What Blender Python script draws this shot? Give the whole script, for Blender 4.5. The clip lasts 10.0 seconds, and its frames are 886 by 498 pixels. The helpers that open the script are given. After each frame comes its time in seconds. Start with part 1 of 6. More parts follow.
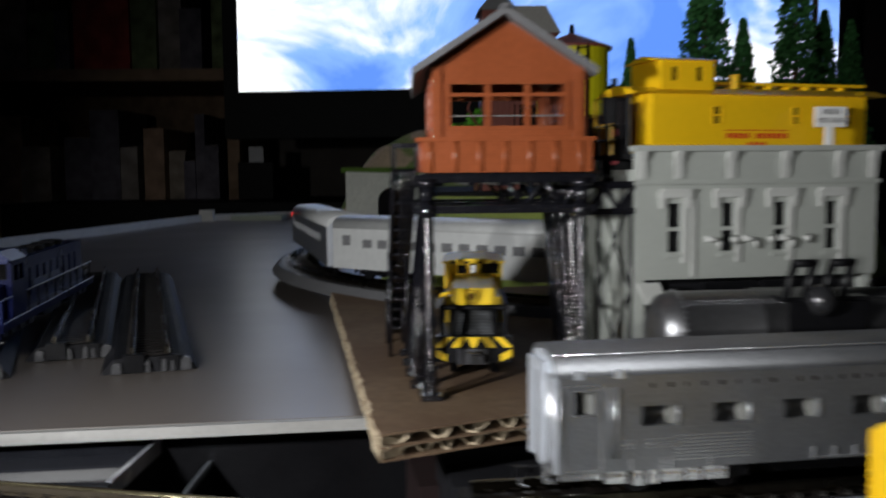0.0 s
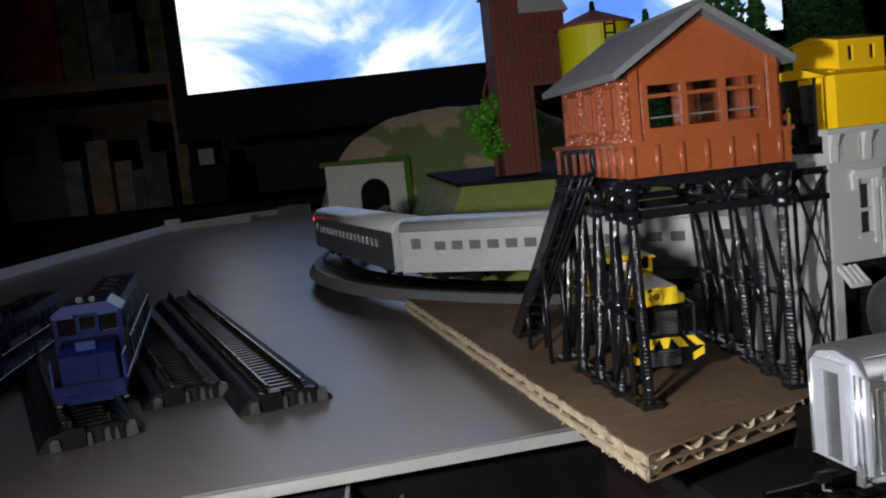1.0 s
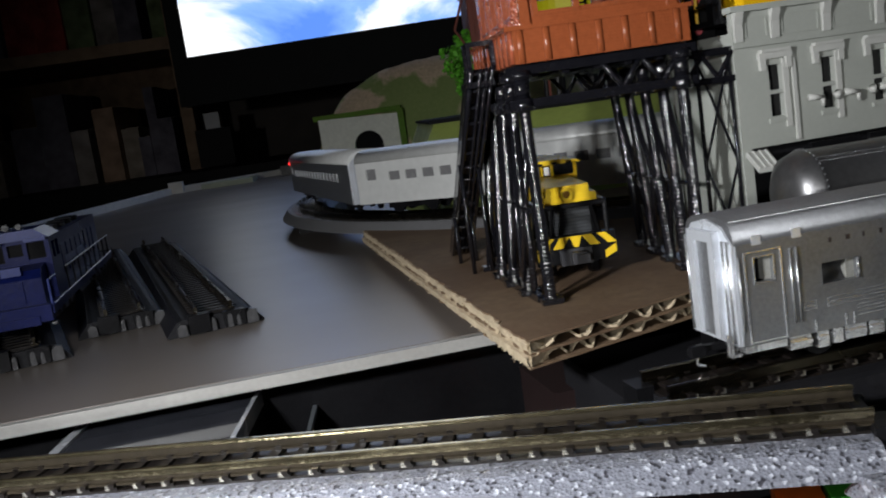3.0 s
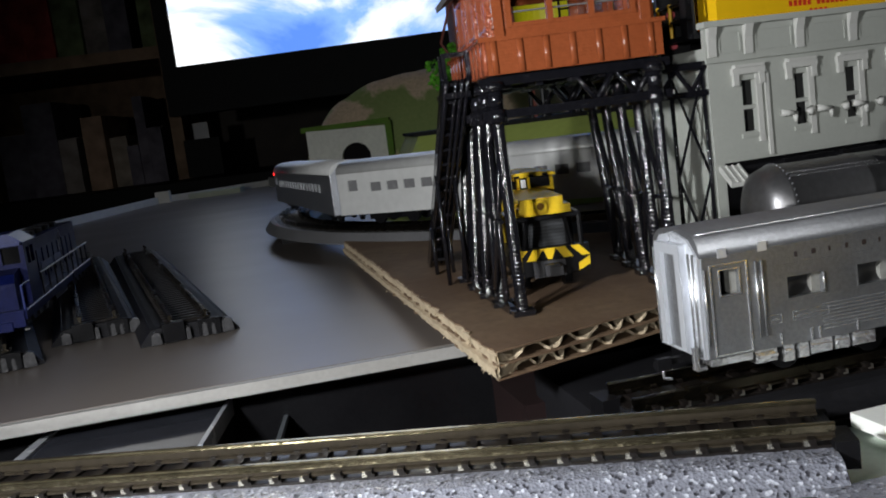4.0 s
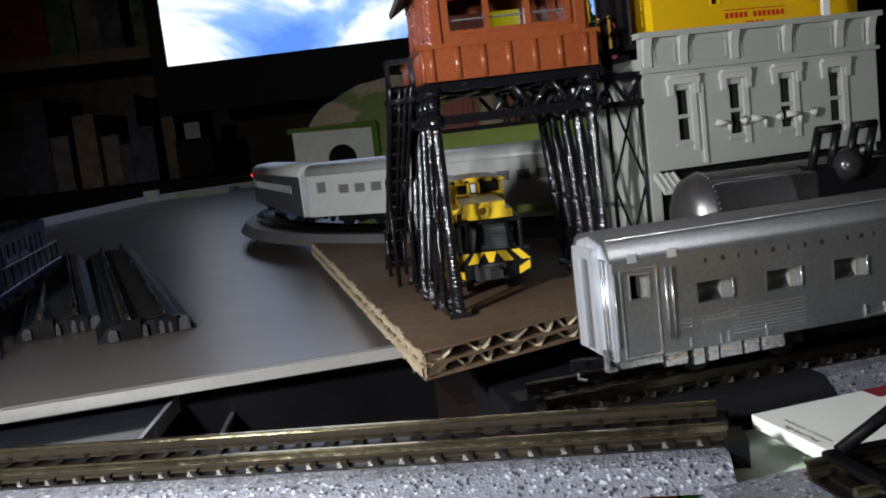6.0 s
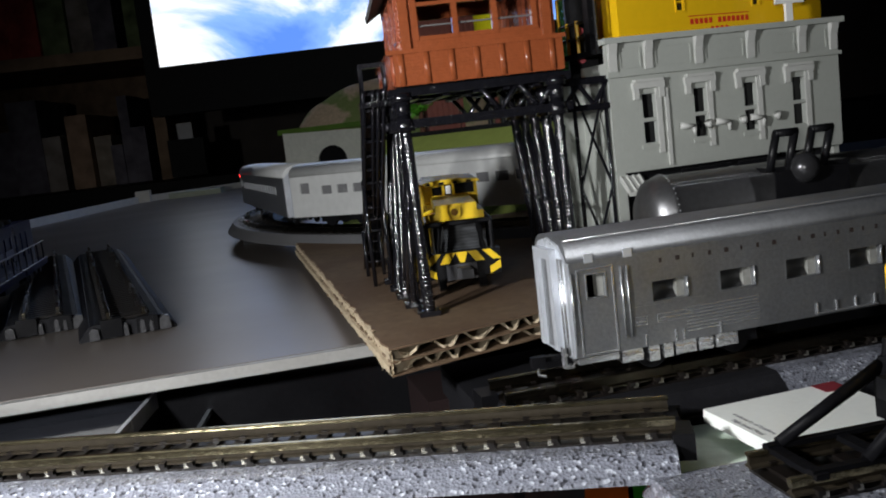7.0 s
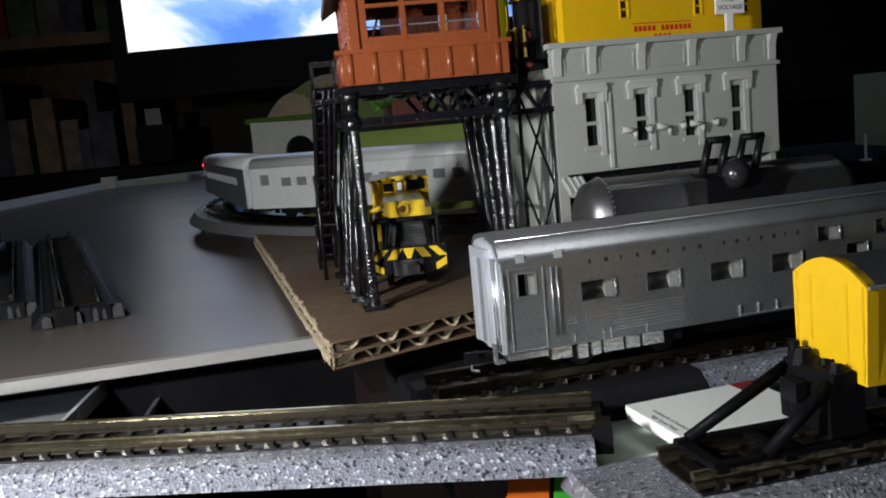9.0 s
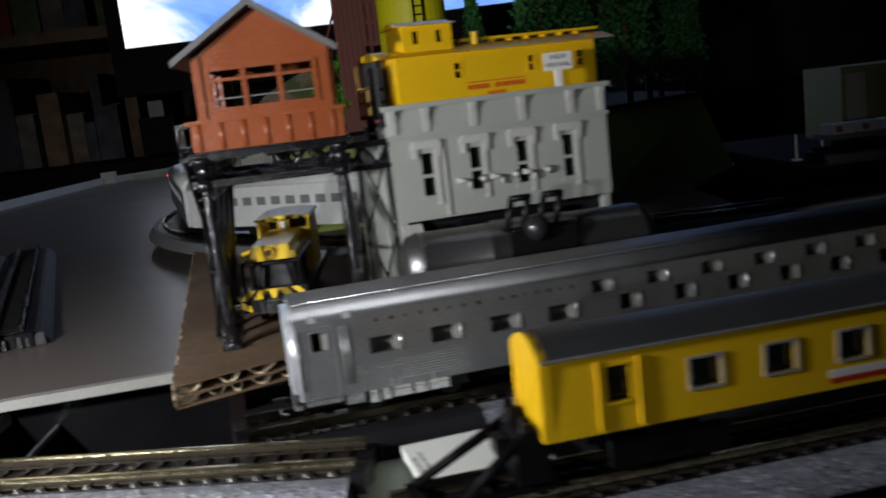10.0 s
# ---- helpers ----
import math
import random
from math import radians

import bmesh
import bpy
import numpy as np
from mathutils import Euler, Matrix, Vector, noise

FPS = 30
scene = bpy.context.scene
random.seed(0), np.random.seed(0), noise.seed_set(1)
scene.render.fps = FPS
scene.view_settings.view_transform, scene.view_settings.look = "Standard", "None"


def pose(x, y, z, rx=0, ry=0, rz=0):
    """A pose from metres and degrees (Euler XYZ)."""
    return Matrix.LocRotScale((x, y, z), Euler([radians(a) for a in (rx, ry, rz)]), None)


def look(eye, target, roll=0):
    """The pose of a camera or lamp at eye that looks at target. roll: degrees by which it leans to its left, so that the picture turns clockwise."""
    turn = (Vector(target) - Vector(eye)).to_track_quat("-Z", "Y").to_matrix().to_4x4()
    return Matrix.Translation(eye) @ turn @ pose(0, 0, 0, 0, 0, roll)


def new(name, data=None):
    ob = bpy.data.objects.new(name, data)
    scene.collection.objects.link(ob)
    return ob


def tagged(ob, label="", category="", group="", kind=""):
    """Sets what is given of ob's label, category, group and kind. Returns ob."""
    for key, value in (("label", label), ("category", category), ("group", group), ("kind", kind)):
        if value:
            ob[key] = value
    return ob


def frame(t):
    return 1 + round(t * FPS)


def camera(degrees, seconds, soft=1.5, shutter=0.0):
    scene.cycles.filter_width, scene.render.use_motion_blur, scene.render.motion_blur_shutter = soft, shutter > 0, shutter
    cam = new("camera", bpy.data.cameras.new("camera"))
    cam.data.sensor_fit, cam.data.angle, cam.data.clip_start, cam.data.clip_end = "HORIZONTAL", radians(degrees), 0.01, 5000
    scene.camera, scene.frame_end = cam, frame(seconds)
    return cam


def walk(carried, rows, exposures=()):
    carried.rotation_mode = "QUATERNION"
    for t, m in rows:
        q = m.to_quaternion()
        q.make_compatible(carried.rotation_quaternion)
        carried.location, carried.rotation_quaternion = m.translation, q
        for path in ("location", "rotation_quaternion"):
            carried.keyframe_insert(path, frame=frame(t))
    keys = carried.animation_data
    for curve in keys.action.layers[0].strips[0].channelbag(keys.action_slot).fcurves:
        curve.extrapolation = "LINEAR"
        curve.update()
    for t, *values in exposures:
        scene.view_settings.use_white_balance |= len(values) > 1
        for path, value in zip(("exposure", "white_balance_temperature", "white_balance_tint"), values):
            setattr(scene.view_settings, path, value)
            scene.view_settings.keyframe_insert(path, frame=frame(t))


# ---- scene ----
cam = camera(52.00, 10.0, soft=1.9, shutter=0.5)
PATH = [
    (0, (0.01104, 0.00748, 0.05298), (-0.09155, 0.99882, -0.02896), -0.48),
    (0.5, (-0.02465, 0.01857, 0.06244), (-0.12410, 1.00326, -0.08070), -0.43),
    (1, (-0.04197, 0.01054, 0.06321), (-0.06989, 1.00389, -0.04848), -6.19),
    (1.5, (-0.02953, 0.01651, 0.05173), (-0.09578, 1.00547, -0.08086), -8.21),
    (2, (-0.02450, 0.01895, 0.04699), (-0.09796, 1.00530, -0.10041), -8.53),
    (2.5, (-0.02312, 0.01415, 0.04930), (-0.09649, 1.00003, -0.10127), -8.58),
    (3, (-0.01831, 0.01443, 0.04655), (-0.07961, 1.00181, -0.09945), -8.33),
    (4.5, (-0.01325, 0.01488, 0.04536), (-0.06259, 1.00515, -0.08480), -7.22),
    (5, (-0.00892, 0.01234, 0.04796), (-0.06965, 1.00071, -0.09147), -6.92),
    (6.5, (-0.00153, 0.01014, 0.04345), (-0.04042, 1.00123, -0.08393), -6.65),
    (7, (0.00130, 0.00729, 0.04451), (-0.03798, 0.99795, -0.08607), -6.66),
    (7.5, (0.00226, 0.00593, 0.04344), (-0.02302, 0.99785, -0.08089), -6.40),
    (8, (0.00217, 0.00092, 0.04847), (-0.01309, 0.99205, -0.08355), -6.35),
    (8.5, (0.00522, 0.00192, 0.04751), (-0.00907, 0.99245, -0.08901), -5.71),
    (9, (0.00687, 0.00284, 0.04565), (-0.00215, 0.99251, -0.09742), -5.32),
    (9.5, (0.01498, -0.00017, 0.05164), (0.00181, 0.98939, -0.09188), -5.28),
    (10, (0.04864, -0.01540, 0.06010), (0.00845, 0.96942, -0.10875), -6.71),
]
walk(cam, [(t, look(eye, target, roll)) for t, eye, target, roll in PATH])

# ---- world and light ----
world = bpy.data.worlds.new("room_dark")
scene.world = world
world.use_nodes = True
world.node_tree.nodes["Background"].inputs[0].default_value = (0.55, 0.62, 0.75, 1)
world.node_tree.nodes["Background"].inputs[1].default_value = 0.022


def lamp(name, kind, eye, target, watts, size, cone=0.0, blend=0.5, tint=(1, 1, 1)):
    data = bpy.data.lights.new(name, kind)
    data.energy, data.color = watts, tint
    if kind == "SPOT":
        data.spot_size, data.spot_blend, data.shadow_soft_size = radians(cone), blend, size
    if kind == "POINT":
        data.shadow_soft_size = size
    ob = new(name, data)
    ob.matrix_world = look(eye, target)
    return ob


# the one work lamp, low behind the camera and to its left
lamp("work_lamp", "SPOT", (-0.190, -0.480, 0.088), (-0.145, 0.225, 0.016), 5.6, 0.012, 48, 0.85, (0.985, 0.99, 0.98))
# the small lamp of the camera itself, at the left of where it lingers
lamp("camera_lamp", "SPOT", (-0.096, 0.050, 0.064), (-0.016, 0.135, -0.004), 1.36, 0.007, 135, 0.8, (0.97, 0.98, 1.0))

# ---- materials ----
MATS = {}


def mat(name, color, rough=0.5, metal=0.0, grain=900.0, vary=0.18, bump=0.0, bump_scale=None, coat=0.0, dirt=None, spots=None, spec=0.5, dirt_at=(0.5, 0.72), layers=0.0):
    """Paint-like surface: two scales of colour variation, roughness variation and fine relief."""
    if name in MATS:
        return MATS[name]
    m = bpy.data.materials.new(name)
    m.use_nodes = True
    nt = m.node_tree
    n, l = nt.nodes, nt.links
    b = n["Principled BSDF"]
    tc = n.new("ShaderNodeTexCoord")
    fine, broad = n.new("ShaderNodeTexNoise"), n.new("ShaderNodeTexNoise")
    fine.inputs["Scale"].default_value, broad.inputs["Scale"].default_value = grain, grain / 14
    fine.inputs["Detail"].default_value, broad.inputs["Detail"].default_value = 4, 5
    for t in (fine, broad):
        l.new(tc.outputs["Object"], t.inputs["Vector"])
    add = n.new("ShaderNodeMath")
    add.operation = "ADD"
    l.new(fine.outputs["Fac"], add.inputs[0])
    l.new(broad.outputs["Fac"], add.inputs[1])
    ramp = n.new("ShaderNodeMapRange")
    ramp.inputs[1].default_value, ramp.inputs[2].default_value = 0.6, 1.4
    ramp.inputs[3].default_value, ramp.inputs[4].default_value = 1 - vary, 1 + vary
    l.new(add.outputs[0], ramp.inputs[0])
    mul = n.new("ShaderNodeVectorMath")
    mul.operation = "SCALE"
    mul.inputs[0].default_value = color
    l.new(ramp.outputs[0], mul.inputs["Scale"])
    out = mul.outputs[0]
    if dirt:
        mix = n.new("ShaderNodeMix")
        mix.data_type = "RGBA"
        lim = n.new("ShaderNodeMapRange")
        lim.inputs[1].default_value, lim.inputs[2].default_value = dirt_at
        lim.inputs[4].default_value = 0.75
        l.new(broad.outputs["Fac"], lim.inputs[0])
        l.new(lim.outputs[0], mix.inputs[0])
        l.new(out, mix.inputs[6])
        mix.inputs[7].default_value = (*dirt, 1)
        out = mix.outputs[2]
    if spots:
        size, dark, light = spots
        v = n.new("ShaderNodeTexVoronoi")
        v.inputs["Scale"].default_value = size
        l.new(tc.outputs["Object"], v.inputs["Vector"])
        sep = n.new("ShaderNodeSeparateColor")
        l.new(v.outputs["Color"], sep.inputs[0])
        cr = n.new("ShaderNodeValToRGB")
        cr.color_ramp.interpolation = "CONSTANT"
        e = cr.color_ramp.elements
        e[0].position, e[0].color = 0.0, (*dark, 1)
        e[1].position, e[1].color = 0.12, (*color, 1)
        e2 = e.new(0.5)
        e2.color = (*[c * 1.2 for c in color], 1)
        e3 = e.new(0.91)
        e3.color = (*light, 1)
        l.new(sep.outputs[0], cr.inputs[0])
        out = cr.outputs[0]
    l.new(out, b.inputs["Base Color"])
    rr = n.new("ShaderNodeMapRange")
    rr.inputs[3].default_value, rr.inputs[4].default_value = max(0.02, rough - 0.1), min(1, rough + 0.12)
    l.new(broad.outputs["Fac"], rr.inputs[0])
    l.new(rr.outputs[0], b.inputs["Roughness"])
    b.inputs["Metallic"].default_value = metal
    b.inputs["Coat Weight"].default_value = coat
    b.inputs["Specular IOR Level"].default_value = spec
    if bump:
        bn = n.new("ShaderNodeBump")
        bn.inputs["Strength"].default_value, bn.inputs["Distance"].default_value = bump, 0.0003
        if spots:
            l.new(v.outputs["Distance"], bn.inputs["Height"])
        else:
            bt = n.new("ShaderNodeTexNoise")
            bt.inputs["Scale"].default_value, bt.inputs["Detail"].default_value = bump_scale or grain, 3
            l.new(tc.outputs["Object"], bt.inputs["Vector"])
            l.new(bt.outputs["Fac"], bn.inputs["Height"])
            if layers:
                wv, ad = n.new("ShaderNodeTexWave"), n.new("ShaderNodeMath")
                wv.bands_direction = "Z"
                wv.inputs["Scale"].default_value, wv.inputs["Distortion"].default_value = 0.314 / layers, 0.6
                l.new(tc.outputs["Object"], wv.inputs["Vector"])
                ad.operation = "MULTIPLY_ADD"
                l.new(wv.outputs["Fac"], ad.inputs[0])
                ad.inputs[1].default_value = 0.14
                l.new(bt.outputs["Fac"], ad.inputs[2])
                l.new(ad.outputs[0], bn.inputs["Height"])
        l.new(bn.outputs["Normal"], b.inputs["Normal"])
    MATS[name] = m
    return m


def glow(name, color, strength):
    m = bpy.data.materials.new(name)
    m.use_nodes = True
    b = m.node_tree.nodes["Principled BSDF"]
    b.inputs["Base Color"].default_value = (*color, 1)
    b.inputs["Emission Color"].default_value, b.inputs["Emission Strength"].default_value = (*color, 1), strength
    return m


def screen_material():
    """The lit screen: blue sky with drifting white cloud."""
    m = bpy.data.materials.new("lit_screen")
    m.use_nodes = True
    nt = m.node_tree
    n, l = nt.nodes, nt.links
    b = n["Principled BSDF"]
    tc, mp = n.new("ShaderNodeTexCoord"), n.new("ShaderNodeMapping")
    mp.inputs["Rotation"].default_value = (0, 0.45, 0)
    mp.inputs["Scale"].default_value = (1.9, 1, 3.0)
    mp.inputs["Location"].default_value = (0.35, 0, 0.55)
    l.new(tc.outputs["Object"], mp.inputs[0])
    a = n.new("ShaderNodeTexNoise")
    a.inputs["Scale"].default_value, a.inputs["Detail"].default_value, a.inputs["Roughness"].default_value = 1.5, 7, 0.55
    a.inputs["Distortion"].default_value = 0.7
    l.new(mp.outputs[0], a.inputs["Vector"])
    cr = n.new("ShaderNodeValToRGB")
    e = cr.color_ramp.elements
    e[0].position, e[0].color = 0.36, (0.10, 0.25, 0.78, 1)
    e[1].position, e[1].color = 0.57, (0.95, 0.98, 1.0, 1)
    e2 = e.new(0.475)
    e2.color = (0.24, 0.44, 0.95, 1)
    sep, grad = n.new("ShaderNodeSeparateXYZ"), n.new("ShaderNodeMapRange")
    l.new(tc.outputs["Object"], sep.inputs[0])
    grad.inputs[1].default_value, grad.inputs[2].default_value = -0.45, 0.15
    grad.inputs[3].default_value, grad.inputs[4].default_value = 0.035, -0.03
    l.new(sep.outputs[0], grad.inputs[0])
    add = n.new("ShaderNodeMath")
    add.operation = "ADD"
    l.new(a.outputs["Fac"], add.inputs[0])
    l.new(grad.outputs[0], add.inputs[1])
    l.new(add.outputs[0], cr.inputs[0])
    l.new(cr.outputs[0], b.inputs["Emission Color"])
    b.inputs["Base Color"].default_value = (0.02, 0.02, 0.02, 1)
    b.inputs["Emission Strength"].default_value = 1.3
    b.inputs["Roughness"].default_value = 0.25
    return m


BLACK = mat("black_plastic", (0.007, 0.007, 0.008), 0.32, vary=0.3, bump=0.15, bump_scale=2500, spec=0.2)
POST = mat("black_gloss_post", (0.006, 0.006, 0.008), 0.14, vary=0.3, bump=0.75, bump_scale=1000, coat=0.5, spec=0.6, layers=0.0008)
SHAFT = mat("black_gloss_panel", (0.004, 0.004, 0.005), 0.2, vary=0.3, bump=0.7, bump_scale=420, spec=0.5, coat=0.3)
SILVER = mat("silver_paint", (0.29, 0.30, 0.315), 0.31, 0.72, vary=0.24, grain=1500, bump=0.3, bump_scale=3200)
# Same silver as the sides; the roof's shade is put into it.
ROOF_SILVER = mat("shaded_roof_silver", (0.17, 0.175, 0.183), 0.48, 0.7, vary=0.2, grain=1500, bump=0.25, bump_scale=3200)
# Ends and vents: lamp-lit brightness is put into a paler silver.
SILVER_END = mat("lit_pale_silver", (0.66, 0.69, 0.74), 0.3, 0.5, vary=0.05)
SILVER_TRIM = mat("bright_silver", (0.80, 0.81, 0.83), 0.2, 0.85, vary=0.1, bump=0.25, bump_scale=1500)
# The second loop car's lit look is put into this paler silver.
TRAIN_SILVER = mat("lit_train_silver", (0.64, 0.65, 0.64), 0.36, 0.2, vary=0.12, grain=300, bump=0.06)
TRAIN_PANE = mat("hazy_train_window", (0.17, 0.17, 0.175), 0.25, vary=0.15)
ORANGE = mat("brick_orange_gloss", (0.25, 0.064, 0.022), 0.22, vary=0.14, bump=0.3, bump_scale=1500, coat=0.6, layers=0.0006)
ORANGE_PEEL = mat("blistered_orange_gloss", (0.29, 0.075, 0.035), 0.22, vary=0.2, bump=0.8, bump_scale=1100, spec=1.0)
SLATE = mat("grey_roof", (0.125, 0.125, 0.13), 0.7, vary=0.15, bump=0.4, bump_scale=1500)
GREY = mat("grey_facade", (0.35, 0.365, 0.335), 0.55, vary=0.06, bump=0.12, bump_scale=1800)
GREY_LIGHT = mat("pale_grey_trim", (0.47, 0.475, 0.45), 0.5, vary=0.06)
YELLOW = mat("yellow_plastic", (0.80, 0.48, 0.008), 0.38, vary=0.06, grain=600, bump=0.06)
YELLOW_CAR = mat("armour_yellow", (0.80, 0.49, 0.010), 0.36, vary=0.06, grain=500, bump=0.05)
LOCO_YELLOW = mat("loco_yellow", (0.82, 0.55, 0.02), 0.35, vary=0.08)
TANK_YELLOW = mat("lime_yellow_tank", (0.72, 0.66, 0.01), 0.5, vary=0.08)
RED = mat("red_mark", (0.55, 0.03, 0.012), 0.5, vary=0.1)
RUST = mat("dark_red_roof", (0.28, 0.07, 0.05), 0.6, vary=0.2)
BROWN = mat("brown_wood_tower", (0.16, 0.035, 0.02), 0.6, vary=0.25, bump=0.4, bump_scale=700)
CARD = mat("brown_cardboard", (0.175, 0.117, 0.072), 0.8, vary=0.32, grain=420, bump=0.35, bump_scale=700, dirt=(0.115, 0.07, 0.042), dirt_at=(0.46, 0.62), spec=0.25)
CARD_EDGE = mat("torn_cardboard_edge", (0.44, 0.36, 0.25), 0.9, vary=0.3, grain=700, bump=0.5, spec=0.2)
TABLE = mat("grey_table_laminate", (0.168, 0.146, 0.130), 0.32, vary=0.05, grain=160, bump=0.03, bump_scale=900)
TABLE_EDGE = mat("pale_table_edging", (0.30, 0.295, 0.28), 0.4, vary=0.12)
BALLAST = mat("grey_ballast", (0.165, 0.173, 0.205), 0.34, spots=(2300, (0.04, 0.04, 0.05), (0.44, 0.46, 0.52)), bump=0.55, spec=0.6)
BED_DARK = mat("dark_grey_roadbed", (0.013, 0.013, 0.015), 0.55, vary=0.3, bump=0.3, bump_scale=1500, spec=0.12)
BED_GREY = mat("grey_loop_roadbed", (0.13, 0.13, 0.135), 0.55, vary=0.15, bump=0.3, bump_scale=1500)
RAIL = mat("nickel_rail", (0.50, 0.43, 0.27), 0.18, 0.97, vary=0.6, grain=420, bump=0.22, bump_scale=900)
WINDOW_INSERT = mat("smoky_window_insert", (0.02, 0.02, 0.021), 0.4, vary=0.2, spec=0.8)
WINDOW_BLOCK = mat("hazy_pale_plastic", (0.25, 0.25, 0.23), 0.4, vary=0.35, grain=900)
RAIL_WEB = mat("dark_rail_web", (0.03, 0.024, 0.016), 0.55, 0.2, vary=0.4, spec=0.2)
MATTE = mat("matte_black_board", (0.014, 0.014, 0.015), 0.9, vary=0.3, spec=0.03)
FAINT = mat("faint_grey_print", (0.22, 0.22, 0.22), 0.7, vary=0.1)
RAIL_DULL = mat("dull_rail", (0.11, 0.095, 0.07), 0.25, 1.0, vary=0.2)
TIE = mat("dark_brown_tie", (0.010, 0.008, 0.007), 0.3, vary=0.25, spec=0.45)
SPIKE = mat("bright_rail_spike", (0.62, 0.60, 0.52), 0.25, 0.9, vary=0.3, bump=0.3, bump_scale=1500)
WHITE_CARD = mat("white_card", (0.84, 0.86, 0.82), 0.6, vary=0.04)
WHITE = mat("white_paint", (0.8, 0.8, 0.78), 0.5, vary=0.04)
PALE_GREEN = mat("pale_green_plastic", (0.68, 0.78, 0.68), 0.5, vary=0.1)
INK = mat("dark_ink", (0.03, 0.03, 0.035), 0.7, vary=0.05)
LETTER = mat("maroon_lettering", (0.03, 0.02, 0.018), 0.6, vary=0.1)
PANE = mat("dark_window", (0.006, 0.006, 0.007), 0.1, vary=0.2, spec=0.3)
PANE_GREY = mat("smoky_window", (0.016, 0.016, 0.017), 0.12, vary=0.5, grain=500)
BLUE = mat("dark_blue_paint", (0.005, 0.009, 0.065), 0.3, vary=0.35, spec=0.1, bump=0.15, bump_scale=800)
# Highlights on the blue locomotives are put into this lighter blue.
BLUE_LIT = mat("lit_blue_paint", (0.02, 0.033, 0.16), 0.3, vary=0.3, spec=0.25)
GRASS = mat("green_flock", (0.11, 0.22, 0.03), 0.9, vary=0.35, grain=500, bump=0.8, bump_scale=900, dirt=(0.10, 0.12, 0.03))
GREEN_SHEET = mat("green_grass_mat", (0.40, 0.49, 0.12), 0.62, vary=0.12, grain=260, bump=0.2, dirt=(0.22, 0.27, 0.07))
ROCK = mat("tan_rock_and_grass", (0.62, 0.48, 0.34), 0.9, vary=0.25, grain=330, bump=0.7, bump_scale=260, dirt=(0.10, 0.24, 0.025), dirt_at=(0.47, 0.53))
PLASTER = mat("off_white_plaster", (0.80, 0.81, 0.74), 0.8, vary=0.12, grain=300, bump=0.3)
LEAF = mat("bright_leaf", (0.10, 0.36, 0.02), 0.7, vary=0.4, grain=700)
PINE = mat("pine_needles", (0.03, 0.13, 0.03), 0.75, vary=0.5, grain=800)
BARK = mat("bark", (0.10, 0.045, 0.025), 0.8, vary=0.3)
BEZEL = mat("black_bezel", (0.012, 0.012, 0.012), 0.6, vary=0.1, spec=0.1)
DARK_WALL = mat("dim_brown_wall", (0.06, 0.05, 0.043), 0.8, vary=0.3, grain=25, bump=0.2)
DARK_WOOD = mat("dark_shelf_wood", (0.22, 0.15, 0.10), 0.85, spec=0.1, vary=0.6, grain=40, bump=0.2)
CARPET = mat("dark_carpet", (0.05, 0.045, 0.045), 0.95, vary=0.3, grain=300, bump=0.5)
CEIL = mat("ceiling_paint", (0.78, 0.77, 0.74), 0.8, vary=0.05, grain=40)
PALE_EDGE = mat("pale_plastic_edge", (0.36, 0.37, 0.40), 0.25, vary=0.15, coat=0.5)
STEEL = mat("brushed_steel_frame", (0.42, 0.46, 0.50), 0.3, 0.8, vary=0.1)
DARK_GLASS = mat("dark_glass_panel", (0.03, 0.032, 0.04), 0.07, vary=0.3, grain=120)
TANK_METAL = mat("grey_tank_metal", (0.19, 0.19, 0.195), 0.38, 0.85, vary=0.18, dirt=(0.12, 0.12, 0.12), bump=0.08)
ORANGE_BOX = mat("orange_package", (0.75, 0.16, 0.02), 0.4, vary=0.1)
GREEN_BOX = mat("green_package", (0.06, 0.42, 0.04), 0.4, vary=0.1)
OLIVE = mat("olive_box", (0.24, 0.26, 0.12), 0.6, vary=0.15)
CLIP = mat("grey_track_clip", (0.05, 0.05, 0.053), 0.35, spec=0.4, vary=0.5, bump=0.5, bump_scale=1500)
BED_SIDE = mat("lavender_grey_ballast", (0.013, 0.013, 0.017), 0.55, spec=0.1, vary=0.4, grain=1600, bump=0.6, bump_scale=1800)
MAROON = mat("maroon_card", (0.20, 0.015, 0.025), 0.6, vary=0.1)

# ---- shaping helpers, in millimetres ----
MM = 0.001


def part(name, bm, material, parent=None, label="", smooth=False, bevel=0.0, round_sides=False):
    """Links a bmesh, drawn in millimetres, as one mesh object under a thing or a part."""
    if bevel:
        sharp = [e for e in bm.edges if len(e.link_faces) == 2 and e.calc_face_angle(0) > 0.6]
        bmesh.ops.bevel(bm, geom=sharp, offset=bevel, segments=2, profile=0.6, affect="EDGES", clamp_overlap=True)
    bmesh.ops.recalc_face_normals(bm, faces=bm.faces)
    bm.transform(Matrix.Scale(MM, 4))
    me = bpy.data.meshes.new(name)
    bm.to_mesh(me)
    bm.free()
    me.materials.append(material)
    if smooth:
        me.polygons.foreach_set("use_smooth", [True] * len(me.polygons))
    if round_sides:
        me.polygons.foreach_set("use_smooth", [len(q.vertices) == 4 for q in me.polygons])
    ob = new(name, me)
    if parent:
        ob.parent = parent
    if label:
        ob["label"] = label
    return ob


def thing(name, label, category, at=(0, 0, 0), turn=0.0, group="", kind="", tilt=0.0, size=1.0):
    ob = new(name)
    ob.empty_display_size = 0.005
    ob.matrix_world = pose(at[0] * MM, at[1] * MM, at[2] * MM, tilt, 0, turn) @ Matrix.Scale(size, 4)
    return tagged(ob, label, category, group, kind)


